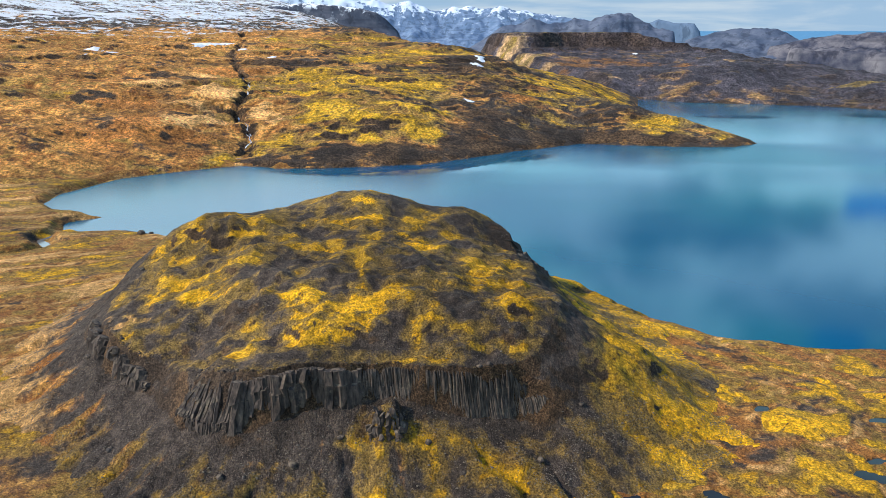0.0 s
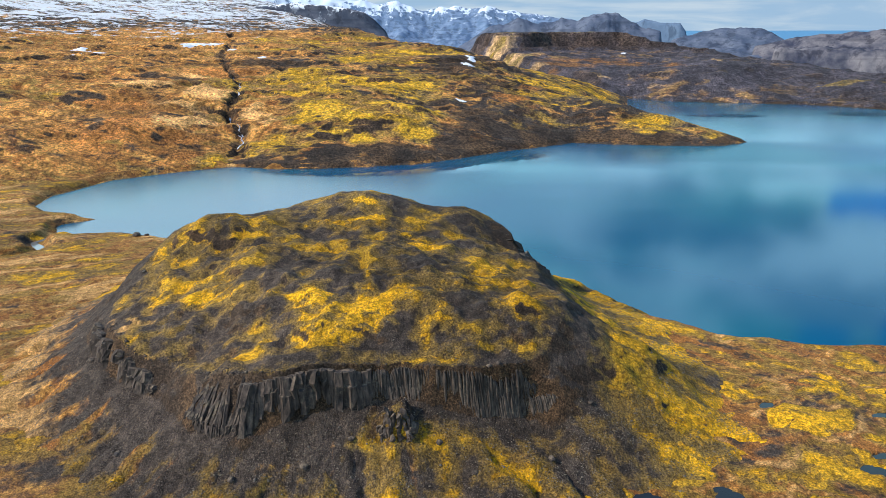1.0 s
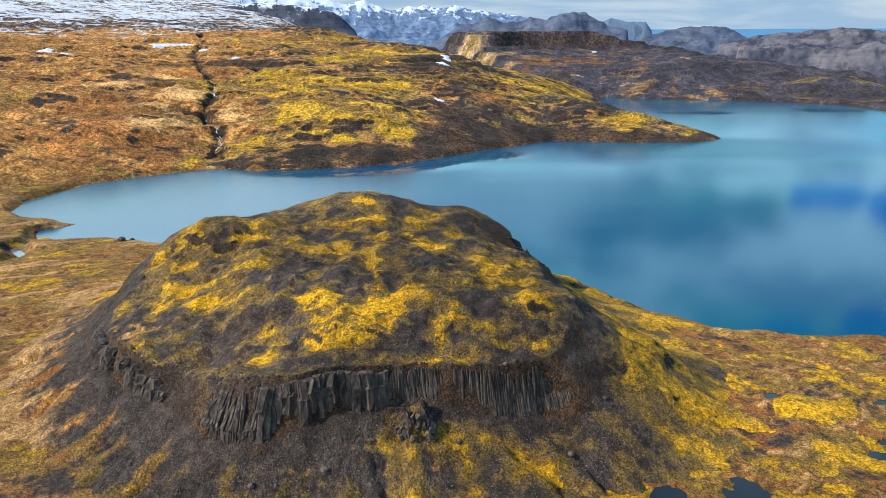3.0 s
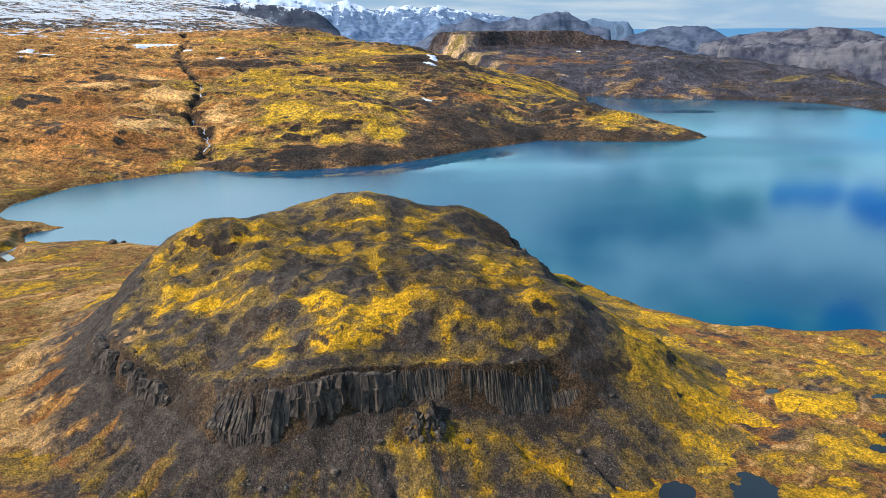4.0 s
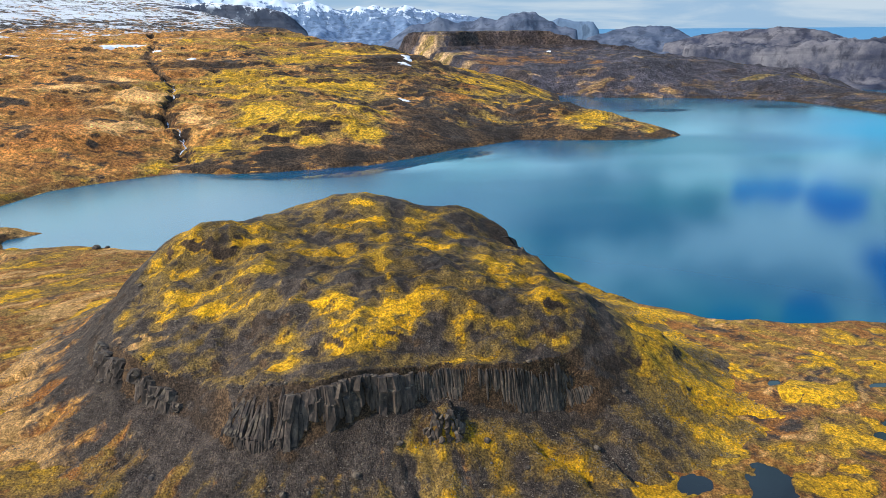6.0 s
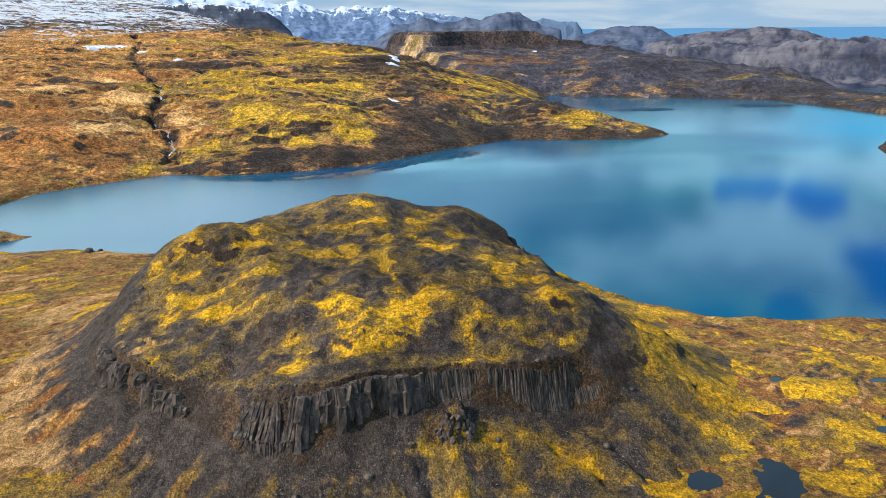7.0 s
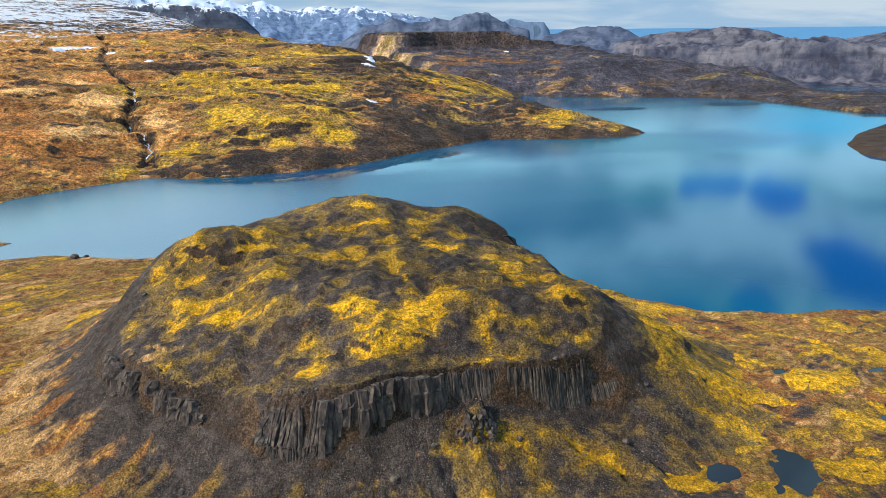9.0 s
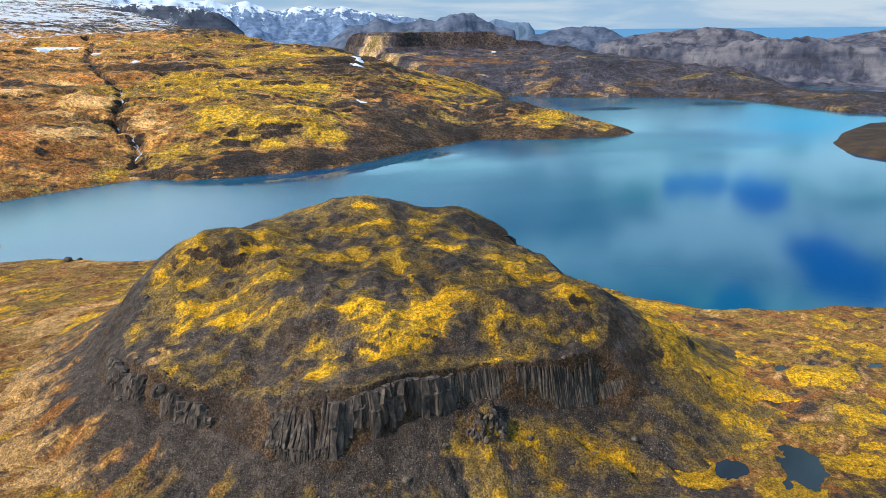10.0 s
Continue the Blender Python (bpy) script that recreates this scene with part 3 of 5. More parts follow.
def ground_cover(x, y, z, slope, zx, zy):
    d = offshore(x, y, LAKE)
    big, mid, fine = fbm(x, y, 45, 3, 101), fbm(x * 0.7, y, 14, 4, 102), fbm(x * 0.6, y, 4, 3, 104)
    bog = smooth(25, 50, x) * smooth(500, 300, y)
    west = smooth(-70, -110, x)
    veins = smooth(0.16, 0.02, np.abs(fbm(x + 3 * fine, y, 17, 3, 103)))
    veins = veins * smooth(-0.2, 0.4, fbm(x, y, 40, 2, 105))
    flow = fbm((x - y) * 0.22, (x + y) * 0.7, 7, 4, 157) * smooth(25, 50, x)
    moss = 0.34 + 0.22 * mid + 0.15 * big + 0.14 * fine + 0.1 * bog - 0.1 * west - 0.25 * bog * veins + 0.36 * flow
    wx, wy = x + 3.0 * fbm(x, y, 11, 4, 151), y + 3.0 * fbm(x, y, 11, 4, 152)
    ring = np.zeros(np.shape(x))
    for px, py, a, b in MOUNDS:
        e = np.hypot((wx - px) / a, (wy - py) / b)
        moss = np.maximum(moss, (1.05 if px < 90 else 0.6) * smooth(1.05, 0.8, e) + 0.15 * fine)
        ring = np.maximum(ring, np.exp(-((e - 1.12) / 0.11) ** 2) * smooth(-0.6, 0.1, fbm(x, y, 8, 2, 153)))
    peat = bog * np.maximum(blobs(wx, wy, [(62, 136, 11, 8, 1.0), (68, 127, 10, 6, 0.8), (54, 140, 6, 8, 0.8), (62, 152, 5, 8, 0.6), (96, 178, 14, 4, 0.6)]), 0.95 * smooth(0.15, 0.5, -flow))
    moss = moss - 0.55 * peat - 0.9 * ring
    grass = 0.34 + 0.4 * west + 0.4 * bog * veins - 0.25 * big + 0.3 * mid + 0.15 * fine + 0.28 * bog
    grass = grass + 0.5 * smooth(5, 9, d) * smooth(22, 10, d) * smooth(0.0, 0.6, fbm(x, y, 18, 3, 106))
    for pond in PONDS:
        bank = pond_field(x, y, pond)
        grass = grass + 0.6 * smooth(0.9, 1.1, bank) * smooth(1.9, 1.2, bank)
    crack = smooth(0.07, 0.01, np.abs(fbm(x + 4 * mid, y, 26, 3, 110)))
    moss = moss - 0.4 * bog * crack - 0.9 * smooth(400, 450, y) * smooth(30, 12, d)
    dark = smooth(430, 520, np.hypot(x, y)) * smooth(250, 350, x)
    moss, grass = moss - 0.55 * dark + 0.5 * dark * np.exp(-(((x - 605) / 45) ** 2 + ((y - 915) / 14) ** 2)) + 0.3 * dark * fbm(x * 0.5, y, 50, 4, 108), grass - 0.55 * dark + 0.3 * dark * fbm(x * 0.5, y, 40, 3, 109)
    rock = 0.02 + 0.45 * smooth(0.5, 1.1, slope) + 0.35 * smooth(5, 0, d) + 0.6 * dark + 0.25 * west * smooth(0.2, 0.9, fbm(x, y, 11, 3, 107)) + 0.55 * bog * crack
    rust = 0.75 * peat + 0.3 * fine + west * (0.12 + 0.6 * fbm((x * 0.9 + y * 0.43) * 0.3, y * 0.9 - x * 0.43, 14, 4, 155)) + 0.3 * smooth(0.3, 0.7, big)
    pale = 0.55 * ring + 0.25 * bog * veins + blobs(wx, wy, [(76, 120, 7, 3, 0.9), (68, 117, 6, 2.5, 0.7), (87, 184, 9, 3, 1.0), (80, 147.5, 6, 1.6, 0.9), (57, 126, 5, 1.6, 0.8)])
    lines = fbm((x * 0.9 + y * 0.43) * 0.25, y * 0.9 - x * 0.43, 11, 4, 156)
    pale = (pale + west * (0.12 + 0.75 * smooth(0.15, 0.5, lines))) * (1 - dark)
    moss = moss + west * (0.4 * smooth(0.05, -0.4, lines) - 0.1)
    return moss, grass - 0.3 * peat, 0 * x - 1, rock + 0.2 * peat * fine, rust, pale


MOUNDS = [(84, 134, 11, 7.5), (46.5, 116.5, 8, 5.5), (66, 103, 10, 6), (30, 107, 7, 5), (44, 98, 7, 5), (96, 152, 10, 6), (112, 140, 12, 8), (98, 112, 10, 7), (120, 165, 14, 8)]
MOSS_FRONT = [(-70.9, 168.8, 5.5, 2.9, 0.8), (-63.2, 159.3, 8.9, 2.7, 0.9), (-50.3, 157.2, 7.1, 2.2, 0.6), (-38.4, 150.8, 4.1, 1.7, 0.8), (-84.6, 166.2, 9.6, 3.7, 0.35), (-33.7, 149.5, 5.4, 1.2, 0.8), (-24.6, 143.9, 9.2, 4.1, 1), (-34.6, 137.1, 7.6, 1.2, 1), (-29.6, 133.5, 3.7, 2.6, 0.9), (-32.1, 140.2, 5.1, 3, 0.7), (-46.3, 141.9, 5.3, 1.3, 0.6), (-51, 138.5, 3.9, 2.4, 0.6), (-44.2, 133.3, 2.5, 2.2, 0.7), (-64.9, 147.2, 5.6, 1.2, 0.4), (-15.8, 139.5, 3.2, 2.9, 0.8), (-22.3, 136.5, 5.1, 1.6, 0.8), (-19.3, 146.6, 5.3, 4.5, 0.9), (-8, 129.9, 2.5, 1.2, 0.4)]
MOSS_EAST = [(-12.5, 148.4, 8, 4.3, 1), (16, 142, 2.7, 3.8, 0.8), (19, 140.4, 1.9, 4.4, 0.9), (9.8, 147.4, 1.4, 6, 0.6), (3.1, 137.1, 4.5, 1.7, 0.8), (-1.8, 138.8, 3.9, 1.2, 0.5), (7.7, 134.3, 3.2, 1.2, 0.8), (16.3, 135, 3.2, 1.2, 1), (24, 136.2, 5.3, 1.2, 0.6), (28.8, 136, 2.7, 1.9, 0.8), (30.9, 144.7, 2.1, 3.5, 0.5), (-1.6, 158.8, 8.6, 2.8, 0.7), (3.4, 154.6, 8.4, 1.6, 0.6), (12.1, 161.8, 10.4, 2.3, 0.7), (17.2, 147.1, 5.5, 9.3, 0.8), (9.8, 173.2, 4.7, 8.4, 0.9), (21, 183.5, 4.2, 2.8, 0.6), (-22, 167.7, 2.2, 2.9, 0.9), (-19.8, 157.6, 1.3, 5.1, 0.8)]
MOSS_BACK = [(-76.5, 197.2, 7.1, 18.6, 0.5), (-58.5, 196.4, 7.8, 4, 0.5), (-57.4, 187.7, 6.7, 2.7, 0.8), (-78.4, 182.7, 5, 1.7, 0.8), (-66.2, 183.4, 4.1, 1.8, 0.5), (-52.1, 170.8, 7.6, 3, 0.8), (-60.7, 169.1, 5.4, 2.7, 0.5), (-39.7, 180.8, 6.4, 4.1, 0.8), (-30.3, 180.8, 3.2, 3.3, 0.8), (-28.6, 171.6, 3.8, 3.1, 0.7), (-25.5, 199.3, 8.7, 1.9, 0.7), (-27.1, 208.1, 7.2, 2.4, 0.6), (-42.5, 199.2, 10.4, 1.8, 0.5), (-8.3, 211.1, 5.5, 2.1, 0.6), (-7.2, 202.7, 7.1, 4.8, 0.7), (-19, 190.5, 1.3, 4.2, 0.8), (-21.8, 175.6, 2.8, 6.9, 0.8), (-10.8, 190.6, 4.2, 1.4, 0.6), (-6.3, 184.3, 4.9, 4.7, 0.9), (1.9, 197.4, 4.4, 2.9, 0.6)]
BARE = [(-41.4, 146.3, 4, 1.9, 1), (-48.5, 164.7, 3.7, 5.4, 1), (-18.5, 137.5, 1.3, 1.8, 1), (-29.8, 157.9, 3.5, 2, 1), (-43.2, 168.6, 4.5, 10.8, 1), (5.7, 144.1, 5.3, 3.7, 1), (-27.1, 148.4, 2, 3.3, 1), (-10.5, 141.6, 4.5, 2.8, 1), (-53.5, 147.9, 5.5, 2.6, 1), (-38.8, 191.7, 6.7, 2.7, 1), (-23, 155.3, 5.6, 2.1, 1), (1, 148.4, 5.4, 2.3, 1), (-6.8, 164.5, 5.9, 4.5, 1), (-77.1, 154.6, 7.4, 5.7, 1), (-66.6, 177.4, 3.2, 4.6, 0.8), (11.7, 140.7, 1.6, 1.9, 1)]


def knoll_cover(x, y, z, slope, zx, zy):
    r, a, rr, fr, br = knoll_polar(x, y)
    on_top = smooth(1.08, 0.95, r / rr)
    mid, big, fine = fbm(x, y, 9, 4, 111), fbm(x, y, 28, 3, 112), fbm(x, y, 3, 3, 113)
    wind = fbm(x * 0.55 + 3 * big, y + 2.5 * mid, 5.5, 4, 116)
    wx, wy = x + 1.6 * fbm(x, y, 5, 4, 171) + 0.8 * wind, y + 1.6 * fbm(x, y, 5, 4, 172)
    lush = np.maximum(np.maximum(blobs(wx, wy, MOSS_FRONT), blobs(wx, wy, MOSS_EAST)), blobs(wx, wy, MOSS_BACK))
    moss = on_top * (0.28 + 0.2 * mid + 0.1 * big + 0.26 * wind + lush * (0.66 + 0.35 * wind) - 0.28 * blobs(wx, wy, BARE))
    east = smooth(-50, -20, a) * smooth(80, 40, a) * smooth(1.02, 1.25, r / rr)
    moss = moss + east * (0.62 + 0.5 * fbm(np.radians(a) * 70, r * 0.3, 9, 4, 114))
    run = fbm(np.radians(a) * 60, r * 0.22, 7, 4, 115)
    front = smooth(1.0, 1.15, r / fr) * (1 - east)
    moss = moss + front * (0.32 + 0.5 * run + 0.2 * wind - 0.1 * smooth(-125, -112, a) * smooth(-70, -85, a)) * (1 - 0.25 * smooth(-120, -160, a))
    west = smooth(-128, -150, a) + smooth(150, 165, a)
    bands = fbm(np.radians(a) * 70, r * 0.1, 9, 3, 118)
    grass = front * (0.2 + 0.3 * run + west * (0.3 + 0.5 * bands) + 0.25 * fbm(x, y, 10, 3, 117)) + 0.08 * on_top
    moss = moss + smooth(0.8, 1.05, r / br) * (0.22 + 0.3 * mid) * (1 - 0.8 * smooth(-85, -110, a))
    moss = moss - 0.12 * front * smooth(-95, -125, a)
    rock = 0.75 * smooth(0.7, 1.3, slope) * (1 - front) + 0.1 + 0.75 * np.exp(-(((wx - 20) / 8) ** 2 + ((wy - 209) / 9) ** 2)) + 0.5 * smooth(0.2, 0.6, run) * front * smooth(-0.2, 0.4, big)
    streaks = fbm(np.radians(a) * 75, r * 0.09, 6, 3, 119)
    far_w = smooth(-132, -160, a) + smooth(150, 165, a)
    rust = front * (0.12 * run + 0.65 * smooth(0.25, 0.6, streaks) * smooth(-100, -135, a) + 0.35 * smooth(0.3, 0.7, fbm(np.radians(a) * 60, r * 0.16, 4.5, 3, 120)) + 0.5 * smooth(0.35, 0.7, bands) * (1 - far_w))
    pale = front * (far_w * (0.72 * smooth(1.08, 1.35, r / fr) + 0.3 * smooth(0.2, -0.5, streaks) - 0.1) + 0.16 * smooth(0.0, -0.6, run))
    pale = pale + on_top * 0.8 * smooth(-120, -140, a) * smooth(0.6, 0.95, r / rr) * smooth(-0.2, 0.5, wind)
    return moss - 0.35 * far_w * front, grass, 0 * x - 1, rock, rust, pale


# dark ground of the moor, with the shade of east-facing slopes painted in
DARK_SHADED_MOOR = [(27, 794, 40, 78, 1), (42, 582, 30, 38, 1), (46, 696, 17, 36, 0.9), (-44, 535, 23, 5, 0.8), (-59, 527, 13, 6, 1), (-75, 492, 25, 15, 1), (-39, 499, 21, 14, 1), (17, 523, 27, 10, 1), (75, 573, 30, 16, 0.9), (-98, 516, 13, 14, 0.7), (-121, 480, 21, 7, 0.8), (-180, 496, 18, 8, 0.5), (-284, 578, 21, 16, 0.8), (-259, 657, 35, 14, 0.9), (-180, 765, 39, 31, 0.8), (-260, 504, 19, 12, 0.7), (-87, 1002, 59, 16, 0.7), (-20, 697, 26, 11, 0.7), (0, 625, 24, 21, 0.7), (157, 579, 46, 6, 0.8)]
YELLOW_MOOR = [(-232, 997, 69, 75, 1), (-184, 1088, 46, 28, 0.9), (-97, 643, 33, 23, 0.8), (-104, 575, 29, 16, 0.9), (-53, 552, 33, 11, 0.9), (-23, 565, 29, 44, 0.8), (-19, 710, 30, 19, 0.8), (-69, 682, 29, 24, 0.7), (-90, 837, 42, 44, 0.7), (119, 695, 36, 9, 1), (118, 664, 14, 16, 0.9), (204, 606, 16, 7, 0.9), (181, 585, 26, 9, 0.9), (240, 581, 16, 39, 0.9), (-116, 559, 24, 16, 0.8), (-263, 583, 16, 7, 0.7), (-322, 671, 31, 10, 0.8), (-9, 522, 11, 10, 0.7), (201, 847, 37, 84, 0.7), (-340, 1009, 62, 66, 0.9)]
RUST_MOOR = [(-177, 479, 9, 10, 0.8), (-231, 514, 23, 34, 1), (-201, 505, 27, 14, 0.9), (75, 657, 20, 17, 1), (101, 711, 18, 17, 0.9), (92, 573, 10, 8, 0.9), (-130, 494, 9, 13, 1), (-111, 499, 11, 14, 0.9), (-204, 484, 22, 12, 0.7), (0, 531, 13, 5, 0.7), (-215, 694, 36, 35, 0.7), (-267, 565, 26, 10, 0.6), (-113, 650, 17, 20, 0.6)]
PALE_MOOR = [(-186, 544, 11, 15, 0.9), (-203, 528, 14, 17, 0.9), (-203, 613, 22, 21, 1), (-154, 572, 15, 20, 0.8), (-181, 653, 23, 24, 0.7), (-209, 577, 21, 8, 0.7), (-133, 553, 19, 16, 0.8), (-262, 626, 34, 14, 0.8), (-238, 670, 30, 13, 0.6)]


def head_cover(x, y, z, slope, zx, zy):
    d = offshore(x, y, LAKE)
    mid, big, fine = fbm(x * 0.45, y, 26, 4, 121), fbm(x * 0.6, y, 120, 3, 122), fbm(x * 0.4, y, 8, 3, 123)
    east, west = smooth(-120, 90, x), smooth(-140, -260, x)
    shore = smooth(38, 8, d)
    moss = 0.40 + 0.46 * mid + 0.42 * big + 0.2 * fine - 0.32 * west - 0.02 * east - 0.3 * shore * (0.3 + east) * smooth(240, 150, x)
    grass = 0.68 - 0.24 * east + 0.3 * fine + 0.3 * big - 0.2 * mid + 0.15 * west
    peat = smooth(85, 25, d) * smooth(-135, -70, x) * smooth(200, 90, x) * smooth(-0.5, 0.2, fbm(x, y, 45, 3, 129))
    moss, grass = moss - 0.3 * peat, grass - 0.15 * peat
    snow = -0.97 + (0.75 * smooth(58, 72, z) + 0.5 * smooth(74, 94, z)) * smooth(-110, -280, x) + 0.3 * smooth(96, 130, z) + 0.35 * fbm(x * 0.35, y, 60, 4, 125) - 0.25 * smooth(0.3, 0.7, slope)
    high = smooth(86, 102, z)
    moss, grass = moss - 0.8 * high, grass - 0.5 * high
    ledge = smooth(0.10, 0.0, np.abs(fbm(x * 0.35 + 0.2 * y, y, 28, 3, 128)))
    rock = 0.06 + 0.45 * smooth(0.4, 0.85, slope) + 0.3 * shore * smooth(-120, 20, x) + 0.25 * fine + 0.15 * high + 0.25 * smooth(0.1, 0.8, fbm(x * 0.4, y, 22, 3, 127)) + 0.2 * ledge + 0.3 * peat
    g = line_distance(x, y, GORGE)
    rock = rock + 0.2 * smooth(7, 2, g) * smooth(0, 20, d)
    tear = 0.85 + 0.5 * fbm(x * 0.5, y, 18, 4, 163)
    wx, wy = x + 9 * fbm(x, y, 30, 4, 161), y + 9 * fbm(x, y, 30, 4, 162)
    dark, yellow = tear * blobs(wx, wy, DARK_SHADED_MOOR), tear * blobs(wx, wy, YELLOW_MOOR)
    rust = tear * blobs(wx, wy, RUST_MOOR) + 0.25 * smooth(0.2, 0.7, fbm(x * 0.5, y, 55, 4, 164)) + 0.2 * smooth(-120, -180, x)
    pale = tear * blobs(wx, wy, PALE_MOOR) + 0.2 * west * mid + 0.14 * smooth(-120, -170, x)
    streak = fbm(x * 0.3 + 0.3 * y, y, 16, 4, 165)
    moss = moss + 0.05 * smooth(60, 160, x) - 0.55 * dark + 0.38 * yellow - 0.3 * rust - 0.35 * pale + 0.22 * streak
    rock = rock + 0.6 * dark - 0.2 * yellow - 0.2 * pale + 0.3 * smooth(0.1, 0.6, fbm(x * 0.5 + 0.3 * y, y, 20, 4, 166))
    edge_ = smooth(13, 4, d) * smooth(-160, -130, x)
    return moss - 0.8 * edge_, grass - 0.2 * dark - 0.5 * edge_, snow, rock + 0.6 * edge_, rust, pale


# gold of the west slope, with its sunlight painted into the cover
MESA_SUNLIT = [(122, 1310, 42, 50, 1), (146, 1225, 30, 34, 1), (168, 1155, 24, 14, 0.9)]
MESA_RUST = [(223, 1165, 60, 59, 1), (321, 1159, 61, 53, 1), (193, 1108, 29, 11, 0.8), (289, 1192, 52, 50, 0.8), (379, 1101, 30, 36, 0.7)]
MESA_PALE = [(248, 1030, 45, 9, 0.7), (461, 1120, 7, 19, 1.2), (206, 1077, 28, 6, 0.7), (323, 987, 35, 9, 0.6)]


def mesa_cover(x, y, z, slope, zx, zy):
    dv = line_distance(x, y, VALLEY)
    d = offshore(x, y, LAKE)
    mid, big, fine = fbm(x * 0.5, y, 60, 4, 131), fbm(x, y, 200, 3, 132), fbm(x * 0.6, y, 22, 4, 133)
    wx, wy = x + 14 * fbm(x, y, 50, 4, 134), y + 14 * fbm(x, y, 50, 4, 135)
    gold, red = blobs(wx, wy, MESA_SUNLIT), blobs(wx, wy, MESA_RUST)
    top = smooth(80, 90, z)
    moss = 0.02 + 0.25 * mid + 0.2 * fine + 0.42 * top * smooth(500, 330, x) * (0.6 + fine) + 0.4 * gold * smooth(-0.1, 0.4, fine)
    grass = 0.18 + 0.12 * smooth(62, 52, z) + 0.3 * big + 0.25 * fine + 0.2 * mid - 0.2 * smooth(330, 480, x)
    cliff_band = smooth(60, 64, z) * smooth(88, 82, z)
    rock = 0.2 + 0.45 * smooth(0.45, 0.9, slope) + 0.1 * smooth(300, 600, x) + 0.25 * mid + 0.25 * fine + 0.6 * cliff_band + 0.2 * smooth(54, 62, z) - 0.4 * red
    rock = rock * (1 - smooth(0.15, 0.45, gold) * smooth(88, 80, z))
    rust = red * (0.75 + 0.4 * fine) + 0.1 * mid
    pale = gold * (0.9 + 0.4 * fine) + blobs(wx, wy, MESA_PALE) * (0.75 + 0.6 * fine) + 0.25 * smooth(0.15, 0.6, fbm(x * 0.4, y, 35, 4, 136)) * smooth(200, 60, d) * smooth(420, 300, x)
    return moss - 0.5 * red, grass, 0 * x - 1, rock, rust, pale


# ---- ground, lake, hills ----
def knoll_sink(x, y):
    """The plain, lowered where the knoll stands on it."""
    g = ground_height(x, y)
    near = (x > -160) & (x < 120) & (y > 80) & (y < 300)
    k = np.where(near, knoll_height(x, y), -99.0)
    return g - 1.5 * smooth(0.4, 2.5, k - g)


ground = tagged(grid_object("ground", spread(-185, 165, -4800, 4800, 0.9, 1.035, 90), spread(92, 315, -1600, 4800, 0.9, 1.035, 90), knoll_sink, ground_cover, LAND), "boggy plain of yellow moss, dry grass and dark peat", "ground", kind="structure")

knoll = new("rocky_knoll")
knoll.location = (KNOLL_C[0], KNOLL_C[1], 5.0)


def on_cap(x, y):
    r, a, rr, fr, br = knoll_polar(x, y)
    return r < rr - 0.4


KNOLL_XS, KNOLL_YS = np.arange(-150, 112, 0.6), np.arange(88, 292, 0.6)
for _name, _cells in (("moss_cap", on_cap), ("scree_slope", lambda x, y: ~on_cap(x, y))):
    _ob = grid_object(_name, KNOLL_XS, KNOLL_YS, knoll_height, knoll_cover, LAND, lambda x, y, z: z > ground_height(x, y) - 1.2, knoll, _cells)
    _ob.matrix_parent_inverse = Matrix.Translation(knoll.location).inverted()
tagged(knoll, "steep rocky knoll with yellow moss on top and grey scree slopes", "hill")

head = new("headland_hillside")
head.location = (-100.0, 700.0, 0.0)
HEAD_XS, HEAD_YS = spread(-420, 285, -2600, 300, 2.2, 1.03, 40), spread(452, 960, 380, 3200, 2.2, 1.03, 40)
for _name, _cells in (("moor", lambda x, y: y < 1010 + 0.1 * x), ("snow_plateau", lambda x, y: y >= 1010 + 0.1 * x)):
    _ob = grid_object(_name, HEAD_XS, HEAD_YS, head_height, head_cover, LAND_FAR, lambda x, y, z: (z > -4) & (~beyond_valley(x, y) | (line_distance(x, y, VALLEY) < 40)), head, _cells)
    _ob.matrix_parent_inverse = Matrix.Translation(head.location).inverted()
tagged(head, "long moorland hillside with ochre grass, moss and a snowy plateau", "hillside")
mesa = tagged(grid_object("table_hill", spread(90, 760, -100, 1000, 3.0, 1.04, 30), spread(890, 1420, 880, 2100, 3.0, 1.04, 30), mesa_height, mesa_cover, LAND_MESA, lambda x, y, z: (z > -4) & (beyond_valley(x, y) | (line_distance(x, y, VALLEY) < 40))), "flat-topped basalt hill with dark cliff band behind the lake", "hill")


def cape_height(x, y):
    d = offshore(x, y, LAKE)
    up_ = smooth(3, 45, d) * (1 - 0.7 * smooth(640, 720, x))
    return ground_height(x, y) + 0.6 * smooth(0, 8, d) + up_ * (2.2 * ridged(x * 0.6, y, 38, 4, 181) + 1.0 * fbm(x, y, 12, 3, 182) + 1.0)


def cape_cover(x, y, z, slope, zx, zy):
    mid, fine = fbm(x * 0.5, y, 45, 4, 183), fbm(x * 0.6, y, 14, 4, 184)
    moss = 0.1 + 0.3 * mid + 0.2 * fine + 0.2 * smooth(13, 20, z) * smooth(-0.3, 0.3, mid)
    return moss, 0.3 + 0.3 * mid + 0.2 * fine, 0 * x - 1, 0.5 + 0.3 * fine - 0.3 * smooth(12, 20, z), 0.2 + 0.3 * mid, 0.15 * fine


cape = tagged(grid_object("low_cape", np.arange(430, 900, 3.5), np.arange(600, 1060, 3.5), cape_height, cape_cover, LAND_MESA, lambda x, y, z: (offshore(x, y, LAKE) > 1) & (z > mesa_height(x, y) - 3)), "low dark cape of peat and rock with moss on its hump", "headland")


